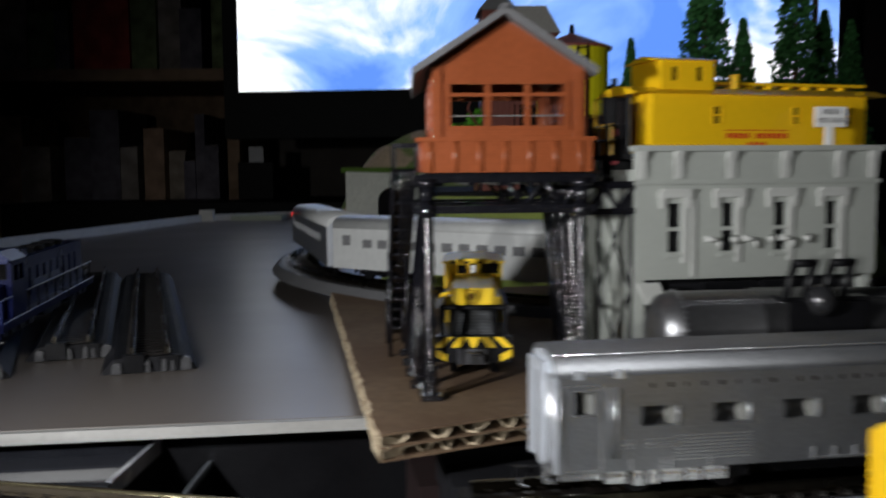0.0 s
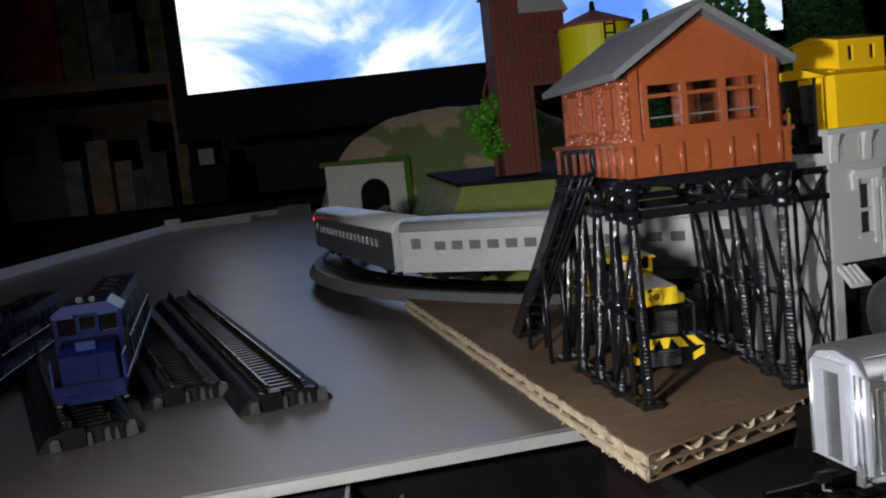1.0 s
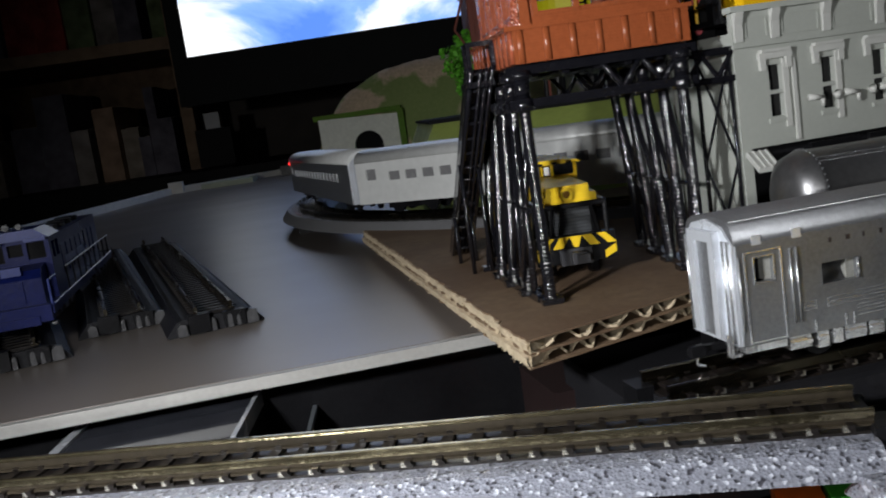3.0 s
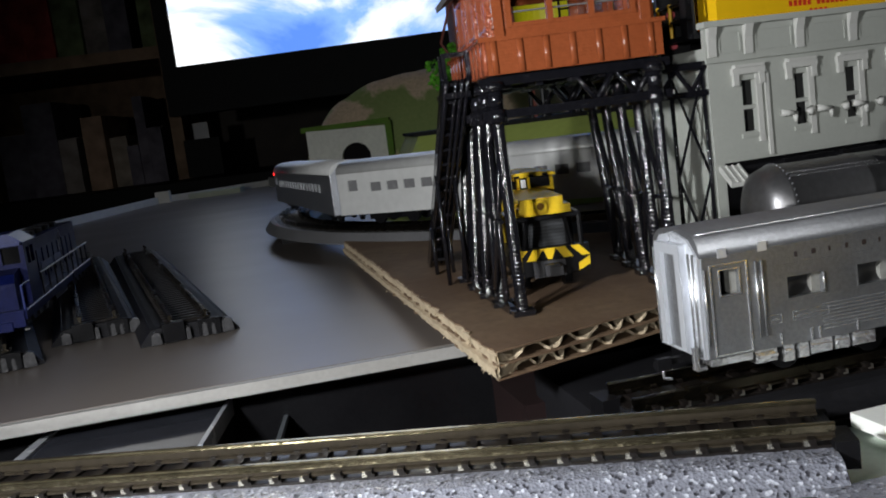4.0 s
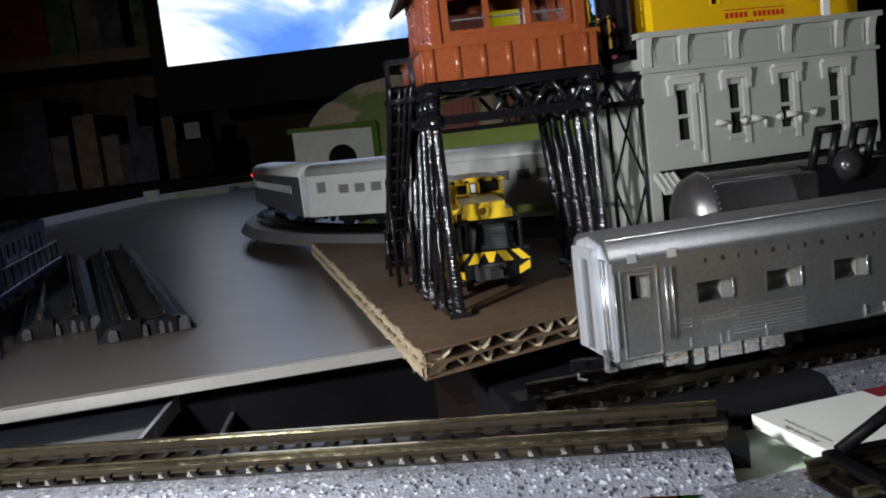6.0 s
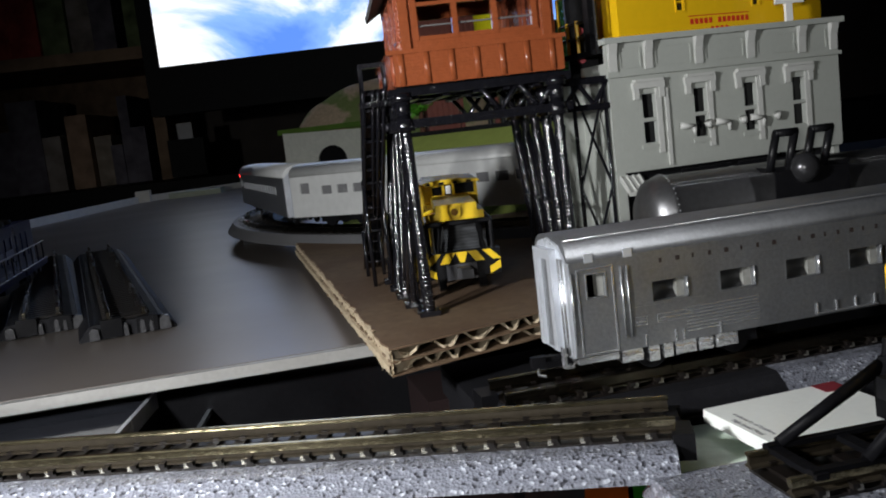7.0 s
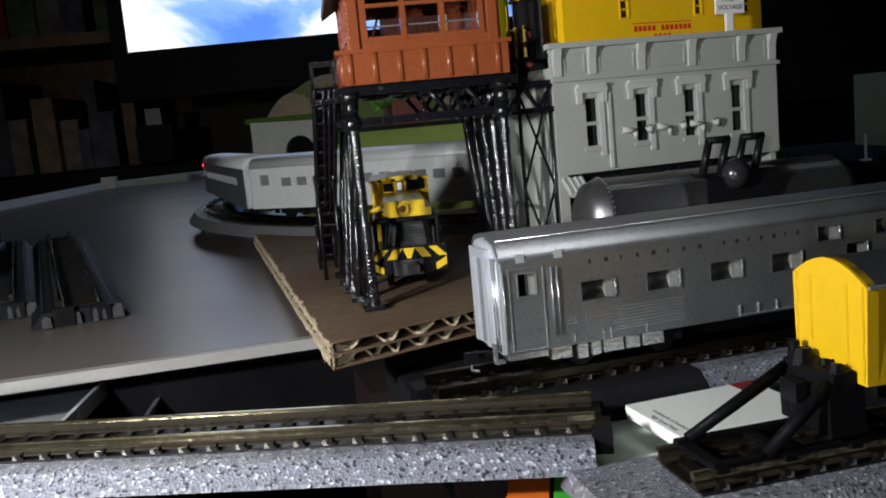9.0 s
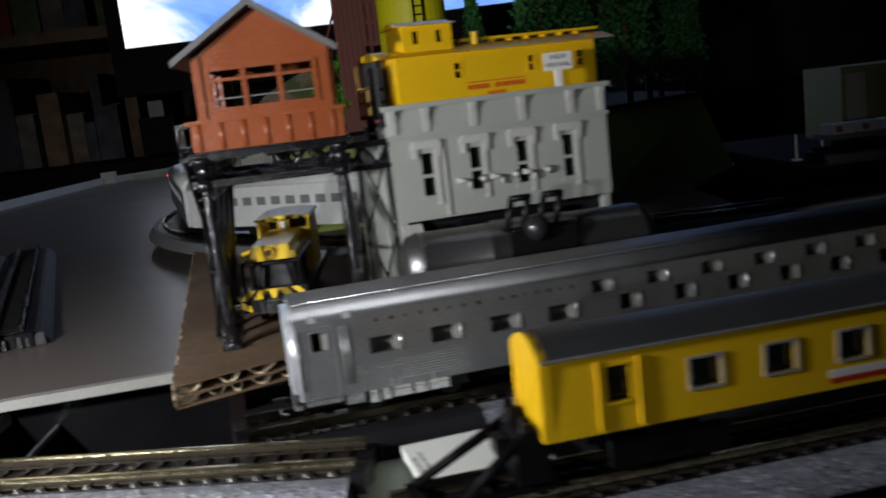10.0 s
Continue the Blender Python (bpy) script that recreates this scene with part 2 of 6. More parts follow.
def box(bm, x0, x1, y0, y1, z0, z1):
    v = [bm.verts.new((x, y, z)) for z in (z0, z1) for x, y in ((x0, y0), (x1, y0), (x1, y1), (x0, y1))]
    for f in ((3, 2, 1, 0), (4, 5, 6, 7), (0, 1, 5, 4), (1, 2, 6, 5), (2, 3, 7, 6), (3, 0, 4, 7)):
        bm.faces.new([v[i] for i in f])
    return v


def boxes(*all_boxes):
    bm = bmesh.new()
    for b in all_boxes:
        box(bm, *b)
    return bm


def rod(bm, p, q, r0, r1=None, sides=8, up=None):
    """A bar or tapered rod from p to q."""
    p, q = Vector(p), Vector(q)
    r1 = r0 if r1 is None else r1
    m = (q - p).to_track_quat("Z", "Y").to_matrix()
    rings = []
    for c, r in ((p, r0), (q, r1)):
        rings.append([bm.verts.new(c + m @ Vector((r * math.cos(a), r * math.sin(a), 0))) for a in [math.tau * (k + 0.5) / sides for k in range(sides)]])
    for k in range(sides):
        bm.faces.new((rings[0][k], rings[0][(k + 1) % sides], rings[1][(k + 1) % sides], rings[1][k]))
    bm.faces.new(rings[0][::-1])
    bm.faces.new(rings[1])


def rods(items, sides=8):
    bm = bmesh.new()
    for it in items:
        rod(bm, *it, sides=sides)
    return bm


def prism(bm, outline, x0, x1, axis="x"):
    """Extrudes an outline in (y, z) along x, or in (x, z) along y, or in (x, y) along z."""
    def at(a, b, c):
        return (c, a, b) if axis == "x" else (a, c, b) if axis == "y" else (a, b, c)
    r0 = [bm.verts.new(at(a, b, x0)) for a, b in outline]
    r1 = [bm.verts.new(at(a, b, x1)) for a, b in outline]
    k = len(outline)
    for i in range(k):
        bm.faces.new((r0[i], r0[(i + 1) % k], r1[(i + 1) % k], r1[i]))
    bm.faces.new(r0[::-1])
    bm.faces.new(r1)


def lathe(bm, profile, sides=24, at=(0, 0, 0)):
    """Turns (radius, z) points about z."""
    rings = []
    for r, z in profile:
        rings.append([bm.verts.new((at[0] + r * math.cos(math.tau * k / sides), at[1] + r * math.sin(math.tau * k / sides), at[2] + z)) for k in range(sides)])
    for a, b in zip(rings, rings[1:]):
        for k in range(sides):
            bm.faces.new((a[k], a[(k + 1) % sides], b[(k + 1) % sides], b[k]))
    bm.faces.new(rings[0][::-1])
    bm.faces.new(rings[-1])


def holed(bm, u0, u1, v0, v1, holes, thick, where):
    """A wall panel with openings right through it. where(u, v, w) gives the place; w runs from 0 outside to thick inside."""
    us = sorted({u0, u1, *[h[0] for h in holes], *[h[1] for h in holes]})
    vs = sorted({v0, v1, *[h[2] for h in holes], *[h[3] for h in holes]})
    verts = {}

    def vert(u, v, w):
        key = (round(u, 4), round(v, 4), w)
        if key not in verts:
            verts[key] = bm.verts.new(where(u, v, w))
        return verts[key]

    def solid(i, j):
        if not (0 <= i < len(us) - 1 and 0 <= j < len(vs) - 1):
            return False
        u, v = (us[i] + us[i + 1]) / 2, (vs[j] + vs[j + 1]) / 2
        return not any(h[0] < u < h[1] and h[2] < v < h[3] for h in holes)

    for i in range(len(us) - 1):
        for j in range(len(vs) - 1):
            if not solid(i, j):
                continue
            a, b, c, d = us[i], us[i + 1], vs[j], vs[j + 1]
            bm.faces.new([vert(u, v, 0) for u, v in ((a, c), (b, c), (b, d), (a, d))])
            bm.faces.new([vert(u, v, thick) for u, v in ((a, d), (b, d), (b, c), (a, c))])
            for di, dj, p, q in ((-1, 0, (a, c), (a, d)), (1, 0, (b, c), (b, d)), (0, -1, (a, c), (b, c)), (0, 1, (a, d), (b, d))):
                if not solid(i + di, j + dj):
                    bm.faces.new((vert(*p, 0), vert(*q, 0), vert(*q, thick), vert(*p, thick)))


def frame_bars(bm, u0, u1, v0, v1, t, where):
    """A raised frame round an opening, t wide; where as in holed, drawn from w=-t*0.6 to 0.2."""
    for a, b, c, d in ((u0 - t, u1 + t, v0 - t, v0), (u0 - t, u1 + t, v1, v1 + t), (u0 - t, u0, v0, v1), (u1, u1 + t, v0, v1)):
        v = [bm.verts.new(where(u, vv, w)) for w in (-0.6 * t, 0.2) for u, vv in ((a, c), (b, c), (b, d), (a, d))]
        for f in ((0, 1, 2, 3), (7, 6, 5, 4), (0, 4, 5, 1), (1, 5, 6, 2), (2, 6, 7, 3), (3, 7, 4, 0)):
            bm.faces.new([v[i] for i in f])


def writing(text, parent, material, size, m, name="lettering"):
    cu = bpy.data.curves.new(name, "FONT")
    cu.body, cu.size, cu.align_x, cu.align_y, cu.extrude = text, size * MM, "CENTER", "CENTER", 0.00003
    cu.materials.append(material)
    ob = new(name, cu)
    ob.parent = parent
    ob.matrix_local = m
    return ob


def mm_pose(x, y, z, rx=0, ry=0, rz=0):
    return pose(x * MM, y * MM, z * MM, rx, ry, rz)


# ---- the room ----
def slab(name, x0, x1, y0, y1, z0, z1, material, label, category):
    ob = part(name, boxes((x0, x1, y0, y1, z0, z1)), material)
    return tagged(ob, label, category, kind="structure")


slab("floor", -2200, 2200, -1500, 1900, -800, -760, CARPET, "dark carpeted floor of an unlit room", "floor")
slab("ceiling", -2200, 2200, -1500, 1900, 1500, 1540, CEIL, "plain ceiling of an unlit room", "ceiling")
slab("wall_north", -2200, 2200, 1800, 1900, -760, 1500, DARK_WALL, "dim brown wall behind the screen", "wall")
slab("wall_south", -2200, 2200, -1500, -1400, -760, 1500, DARK_WALL, "dim brown wall of an unlit room", "wall")
slab("wall_west", -2200, -2100, -1400, 1800, -760, 1500, DARK_WALL, "dim brown wall of an unlit room", "wall")
slab("wall_east", 2100, 2200, -1400, 1800, -760, 1500, DARK_WALL, "dim brown wall of an unlit room", "wall")

# ---- the big screen ----
tv = thing("television", "large flat screen television showing blue sky and clouds", "television", (5, 1163, 109), size=0.79)
part("screen", boxes((-478, 466, 0, 4, 66, 606)), screen_material(), tv, "lit screen with clouds")
part("bezel", boxes((-502, 490, -3, 40, -10, 66), (-502, -478, -3, 40, 66, 630), (466, 490, -3, 40, 66, 630), (-478, 466, -3, 40, 606, 630)), BEZEL, tv, bevel=1.5)
part("back_cover", boxes((-490, 478, 8, 50, 0, 620)), BEZEL, tv)
part("stand", boxes((-60, 70, 8, 28, -100, 0), (-240, 250, -70, 90, -120, -98)), BEZEL, tv, bevel=2)
tv_unit = thing("tv_cabinet", "low dark cabinet under the television", "cabinet", (17, 1330, -760))
part("body", boxes((-750, 750, -125, 250, 30, 777)), BEZEL, tv_unit, bevel=3)
part("plinth", boxes((-730, 730, -130, 240, 0, 30)), BLACK, tv_unit)

# ---- the table and the supports ----
table = thing("table", "large grey laminate table with a pale edge", "table", (0, 0, 0))
SLOPE = math.tan(radians(13.6))


def table_front(x):
    return 197.5 + (x + 35) * SLOPE


bm = bmesh.new()
prism(bm, [(-392, table_front(-392) + 2.2), (150, table_front(150) + 2.2), (150, 420), (205, 520), (205, 1190), (-262, 1190), (-392, 1054)], -2.6, 0, "z")
part("tabletop", bm, TABLE, table, bevel=0.4)
bm = bmesh.new()
prism(bm, [(-392, table_front(-392)), (150, table_front(150)), (150, table_front(150) + 2.2), (-392, table_front(-392) + 2.2)], -2.6, -0.1, "z")
part("front_edging", bm, TABLE_EDGE, table, "pale front edging", bevel=0.3)
bm = bmesh.new()
prism(bm, [(-380, table_front(-380) + 10), (135, table_front(135) + 10), (135, 430), (190, 540), (190, 1170), (-250, 1170), (-380, 1040)], -24, -2.6, "z")
part("underframe", bm, BLACK, table)
for x, y in ((-345, 170), (110, 290), (-345, 1030), (165, 1140)):
    part("leg", boxes((x - 16, x + 16, y - 16, y + 16, -757, -24)), BLACK, table)

STRIP = mat("weathered_strip", (0.62, 0.61, 0.57), 0.55, vary=0.15, grain=90)
for x, y, turn, length in ((-399, 610, -1.2, 440), (-390, 1052, -43.4, 185)):
    rim = thing("board_strip", "pale grey wooden strip lying along the table edge", "board", (x, y, 0), turn, "strips along the table edge")
    part("strip", boxes((0, 7, 0, length, 0, 7)), STRIP, rim, bevel=0.8)
for x, y, s, h, m, lab in ((-386, 1046, 16, 13, STRIP, "pale block where the table strips meet"), (-352, 1060, 60, 6, mat("pale_green_block", (0.42, 0.46, 0.36), 0.6), "flat pale green block beside the strip"), (-268, 1110, 40, 12, BLACK, "small black block beside the strip")):
    b = thing("small_block", lab, "block", (x, y, 0), 6)
    part("body", boxes((0, s, 0, s * 0.6, 0, h)), m, b, bevel=1)

riser = thing("track_riser", "dark wooden riser under the front tracks", "riser", (0, 3.5, 1.0), -6.4)
part("block", boxes((-330, -52, 118, 134, -120, -3.3)), BLACK, riser)
part("foot", boxes((-330, -52, 106, 146, -757, -120)), BLACK, riser)
shelf = thing("support_board", "dark board carrying the station tracks", "board", (0, 0, 4.2), 14)
for x0, y0, y1, top in ((36, 128, 182, -6.6), (80, 112, 128, -6.7), (62, 90, 112, -9.3)):
    part("board", boxes((x0, 640, y0, y1, -16, top)), BED_DARK, shelf)
part("trestle", boxes((84, 620, 110, 176, -757, -16)), BLACK, shelf)
glass = thing("glass_case", "dark glass-topped case with pale metal edges below the table", "case", (-118, 164, -5.5), 4.6)
part("pane", boxes((14.0, 47.5, 1.5, 34, -1.2, 0)), DARK_GLASS, glass)
part("front_edge", boxes((12, 48.4, 0, 1.5, -3, 0.3)), BED_DARK, glass, bevel=0.3)
part("back_edge", boxes((12, 48.4, 34, 37.5, -3, 0.5)), PALE_EDGE, glass, bevel=0.4)
for x0, x1 in ((12.0, 14.0), (47.5, 48.4)):
    part("end_edge", boxes((x0, x1, 1.5, 34, -3, 0.5)), PALE_EDGE, glass, bevel=0.2)
part("body", boxes((13, 48, 1, 37, -750, -3)), MATTE, glass)
rail_bar = thing("metal_rail", "thin pale steel rail standing beside the glass case", "rail", (-59, 168, -12), 6)
part("bar", boxes((0, 0.9, 0, 46, 0, 1.2)), STEEL, rail_bar, bevel=0.2)
part("panel", boxes((0.1, 0.8, 0, 46, -746, 0)), MATTE, rail_bar)
crate = thing("brown_box", "reddish brown printed box under the cardboard corner", "box", (-6, 181, -744), 15)
part("carton", boxes((-6, 22, 0, 22, 0, 736)), mat("reddish_brown_board", (0.014, 0.006, 0.006), 0.55, vary=0.35, grain=200), crate, bevel=0.6)
part("label", boxes((2, 9, -0.25, 0.0, 716, 731)), mat("faded_label", (0.06, 0.03, 0.03), 0.5, vary=0.3, grain=500), crate)

# ---- the cardboard sheet ----
card = thing("cardboard_sheet", "double-wall brown cardboard sheet with torn edges on the table", "cardboard", (0, 0, 0))
CA, CB, CC = Vector((-15.8, 159.0)), Vector((-68, 350)), Vector((140, 400))
FRONT = Vector((26, 16.6)).normalized()


def liner(z0, z1, grow=0.0):
    bm = bmesh.new()
    rnd = random.Random(int(z0 * 10))
    pts = []
    for a, b, steps, jag in ((CA, CA + FRONT * 190, 60, 0.12), (CA + FRONT * 190, CC, 6, 0), (CC, CB, 20, 0.2), (CB, CA, 90, 0.55)):
        for k in range(steps):
            p = a.lerp(b, k / steps)
            pts.append((p.x + rnd.uniform(-jag, jag), p.y + rnd.uniform(-jag, jag)))
    prism(bm, pts, z0, z1, "z")
    return bm


Z0, Z1 = 3.3, 8.3
part("top_liner", liner(Z1 - 0.35, Z1), CARD, card)
part("middle_liner", liner(5.6, 5.95), CARD, card)
part("bottom_liner", liner(Z0, Z0 + 0.35), CARD, card)


def flutes(z0, z1, pitch, phase, inset):
    """The wavy paper between two liners: a sheet of waves that runs in from the front edge."""
    bm = bmesh.new()
    side = Vector((-FRONT.y, FRONT.x))
    along = (CB - CA).normalized()
    n = int(172 / pitch * 10)
    rnd = random.Random(3)
    rows = []
    for k in range(n):
        s = k * pitch / 10
        z = (z0 + z1) / 2 + (z1 - z0) / 2 * max(-1, min(1, 1.25 * math.sin(math.tau * (k / 10 + phase + 0.16 * math.sin(k * 0.113 + phase * 9) + 0.09 * math.sin(k * 0.31))))) + rnd.uniform(-0.07, 0.07)
        j = inset + 0.45 * math.sin(s * 0.9) + 0.3 * math.sin(s * 2.3) + rnd.uniform(0, 0.3)
        p = CA + FRONT * (s + 0.6) + along * (j + 0.4)
        q = p + along * (46 - s * 0.1)
        rows.append([bm.verts.new((r.x, r.y, z + dz)) for r in (p, q) for dz in (0.27, -0.27)])
    for a, b in zip(rows, rows[1:]):
        bm.faces.new((a[0], b[0], b[2], a[2]))
        bm.faces.new((a[1], a[3], b[3], b[1]))
        bm.faces.new((a[0], a[1], b[1], b[0]))
        bm.faces.new((a[2], b[2], b[3], a[3]))
    return bm


bm = bmesh.new()
side = (CB - CA).normalized()
ring = []
for k in range(25):
    f = k / 24
    q = CA + FRONT * (4.5 * f) + side * (0.4 + 1.6 * f)
    fade = 1 - f
    ring.append([bm.verts.new((q.x, q.y, z)) for z in (Z0 + 0.1 - 0.3 * fade, Z0 + 1.6 * fade + 0.3, Z1 - 2.0 - 0.3 * fade, Z1 - 2.0 + 1.7 * fade)])
    ring[-1] += [bm.verts.new((q.x + side.x * 3, q.y + side.y * 3, z)) for z in (Z1 - 0.4, Z0 + 0.3)]
for a, b in zip(ring, ring[1:]):
    for i in range(6):
        bm.faces.new((a[i], b[i], b[(i + 1) % 6], a[(i + 1) % 6]))
part("crushed_corner", bm, CARD_EDGE, card, "pale crushed paper corner")
part("upper_corrugation", flutes(6.05, 7.9, 6.6, 0.1, 0.2), CARD_EDGE, card, "pale wavy paper")
part("lower_corrugation", flutes(3.75, 5.5, 5.6, 0.45, 0.5), CARD_EDGE, card, "pale wavy paper")


def torn_edge():
    bm = bmesh.new()
    rnd = random.Random(8)
    for k in range(520):
        p = CA.lerp(CB, rnd.random() ** 1.2 * 0.97)
        z = rnd.choice((3.6, 4.4, 4.9, 6.9, 7.9)) + rnd.uniform(-0.5, 0.35)
        d = Vector((rnd.uniform(-0.6, 0.1), rnd.uniform(-1.2, 1.2), rnd.uniform(-0.5, 0.35)))
        o = Vector((p.x + 0.3, p.y, z))
        w = Vector((0.1, 0.9, 0.1)) * rnd.uniform(0.3, 1.0)
        t = [bm.verts.new(o - w), bm.verts.new(o + w), bm.verts.new(o + d + w * 0.4), bm.verts.new(o + d - w * 0.5)]
        bm.faces.new(t)
        u = [bm.verts.new(v.co + Vector((0.05, 0, -0.22))) for v in t]
        bm.faces.new(u[::-1])
        for i in range(4):
            bm.faces.new((t[i], u[i], u[(i + 1) % 4], t[(i + 1) % 4]))
    return bm


bm = bmesh.new()
rnd = random.Random(5)
rings = []
for k in range(121):
    q = CA.lerp(CB, k / 120)
    rings.append([bm.verts.new((q.x + dx + rnd.uniform(-0.25, 0.25), q.y, z + rnd.uniform(-0.2, 0.2))) for dx, z in ((0.2, 3.4), (-0.55, 3.9), (-0.6, 5.2), (1.5, 5.6), (1.5, 6.0), (-0.2, 6.4), (-0.35, 7.8), (0.3, 8.05))])
for a, b in zip(rings, rings[1:]):
    for i in range(7):
        bm.faces.new((a[i], b[i], b[i + 1], a[i + 1]))
    bm.faces.new((a[7], b[7], b[0], a[0]))
part("frayed_side", bm, CARD_EDGE, card, "pale frayed paper side")
part("torn_edge", torn_edge(), CARD_EDGE, card, "fluffy torn paper edge")
shim = thing("cardboard_strip", "brown cardboard packing strip under the sheet", "cardboard", (0, 0, 0))
bm = bmesh.new()
prism(bm, [(-24, 204), (-64, 346), (130, 394), (160, 280), (22, 216)], 0, 3.3, "z")
part("strip", bm, CARD, shim)


# ---- track ----
def track(name, label, at, turn, length, bed, rail=RAIL, group="", height=5.2, first_tie=2.0, bed_from=0.0, joiner=True):
    """Straight roadbed track: local x runs along it from 0, y across from its middle, z from the ground."""
    t = thing(name, label, "track", at, turn, group)
    h = height
    bm = bmesh.new()
    prism(bm, [(-12.5, 0), (-12.4, 0.5), (-9.4, h - 1.2), (-8.2, h - 0.9), (8.2, h - 0.9), (9.4, h - 1.2), (12.4, 0.5), (12.5, 0)], bed_from, length)
    part("roadbed", bm, bed, t)
    for y in (-4.5, 4.5):
        bm = bmesh.new()
        prism(bm, [(y - 0.8, h), (y - 0.8, h + 0.28), (y - 0.24, h + 0.45), (y - 0.24, h + 1.6), (y + 0.24, h + 1.6), (y + 0.24, h + 0.45), (y + 0.8, h + 0.28), (y + 0.8, h)], -0.3, length + 0.3)
        one = part("rail", bm, RAIL_WEB if rail is RAIL else rail, t)
        bm = bmesh.new()
        # Lit side of the nearer rail is put into a taller bright head.
        low = h + (0.95 if (y > 0) == (turn > 90) else 1.5)
        prism(bm, [(y - 0.45, low), (y - 0.48, h + 1.8), (y - 0.3, h + 2.0), (y + 0.3, h + 2.0), (y + 0.48, h + 1.8), (y + 0.45, low)], -0.4, length + 0.4)
        part("rail_head", bm, rail, one, "bright rail head drawn as lit")
    if bed is BALLAST:
        part("sleeper_bed", boxes((0.3, length - 0.3, -5.5, 5.5, h - 1.0, h - 0.55)), TIE, t, "dark brown bed between the rails")
    bm = boxes((0, 1.7, -5.6, 5.6, h - 1.2, h - 0.1), (0.2, 1.1, -6.0, -3.7, h - 0.1, h + 0.5), (0.2, 1.1, 3.7, 6.0, h - 0.1, h + 0.5), (0.9, 1.6, -5.9, -5.3, h - 0.4, h + 0.3), (0.9, 1.6, 5.3, 5.9, h - 0.4, h + 0.3))
    tie = part("tie", bm, TIE, t)
    if bed is BALLAST:
        tie.data.materials.append(SPIKE)
        for face in list(tie.data.polygons)[18:]:
            face.material_index = 1
    k = first_tie
    while k < length - 2:
        one = tie if k == first_tie else new("tie", tie.data)
        one.parent = t
        one.location = (k * MM, 0, 0)
        k += 4.3
    if group:
        for sgn in (-1, 1):
            bm = bmesh.new()
            prism(bm, [(sgn * 12.56, 0.2), (sgn * 12.5, 0.62), (sgn * 9.5, h - 1.08), (sgn * 9.2, h - 1.3)], 0.2, length - 0.2)
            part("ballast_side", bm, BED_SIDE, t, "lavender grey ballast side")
        for y, w, up in ((-9.4, 1.5, -0.2), (8.6, 1.3, -0.7), (4.0, 0.8, 0.3), (0.6, 0.6, -0.6), (-3.6, 0.7, -0.4), (-5.8, 0.5, -1.0)):
            bm = bmesh.new()
            prism(bm, [(y - w, 0.3), (y + w, 0.3), (y + w * 0.9, h - 1.6 + up), (y + w * 0.2, h - 0.7 + up), (y - w * 0.8, h - 1.1 + up)], -1.9, 0.2)
            part("end_clip", bm, CLIP, t, "grey end clip", bevel=0.35)
    bm = boxes((-2.6, 0.2, 1.5, 6.8, 0.6, h + 0.3), (-1.6, 0.2, -6.8, -2.2, 0.6, h - 0.4), (-2.2, 0.0, -7.6, -6.4, 0.4, h - 0.5))
    if joiner:
        part("joiner", bm, BLACK, t, bevel=0.15)
    else:
        bm.free()
    return t


near_track = track("straight_track", "grey ballasted track with brass-coloured rails at the front edge", (24.6, 128.3, -2.3), 173.6, 248, BALLAST, height=3.9)
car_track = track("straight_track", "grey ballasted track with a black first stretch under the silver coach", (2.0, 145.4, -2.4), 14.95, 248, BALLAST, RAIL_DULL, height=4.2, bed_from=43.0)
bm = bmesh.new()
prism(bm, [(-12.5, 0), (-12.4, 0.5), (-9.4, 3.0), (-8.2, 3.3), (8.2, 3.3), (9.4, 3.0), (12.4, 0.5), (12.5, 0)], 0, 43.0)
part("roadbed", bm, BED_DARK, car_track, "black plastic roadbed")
yel_track = track("straight_track", "grey ballasted siding track ending in a bumper", (32.2, 109.7, -5.0), 13.0, 248, BALLAST, RAIL, height=4.6, bed_from=-11.0, joiner=False)
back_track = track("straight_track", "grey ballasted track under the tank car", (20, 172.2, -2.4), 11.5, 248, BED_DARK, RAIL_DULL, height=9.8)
for x, y, turn, length, lab in ((-93.6, 241.7, 114.0, 226, "loose black track piece on the table"), (-124, 257.0, 115.0, 214, "loose black track piece on the table"), (-139, 226, 118.5, 180, "loose black track piece under a blue locomotive")):
    track("loose_track", lab, (x, y, 0), turn, length, BED_DARK, RAIL_DULL, "loose track pieces", height=5.0)

# the loop of curved track and its straight to the tunnel
LOOP, LR = Vector((110, 503)), 224.0


def loop_place(s, off=0.0):
    """Plan place and heading at s millimetres along the loop; s=0 where the straight from the tunnel meets the curve."""
    if s < 0:
        return Vector((LOOP.x - LR - off, LOOP.y - s)), -90.0
    a = math.pi + s / LR
    return LOOP + Vector((math.cos(a), math.sin(a))) * (LR + off), math.degrees(s / LR) - 90.0


loop = thing("loop_track", "dark grey curved roadbed track looping round the green plateau", "track", (0, 0, 0))


def swept(section, s0, s1, step=6.0):
    bm = bmesh.new()
    rings = []
    n = int((s1 - s0) / step)
    for k in range(n + 1):
        s = s0 + (s1 - s0) * k / n
        rings.append([bm.verts.new((*loop_place(s, o)[0], z)) for o, z in section])
    m = len(section)
    for a, b in zip(rings, rings[1:]):
        for i in range(m):
            bm.faces.new((a[i], a[(i + 1) % m], b[(i + 1) % m], b[i]))
    bm.faces.new(rings[0])
    bm.faces.new(rings[-1][::-1])
    return bm


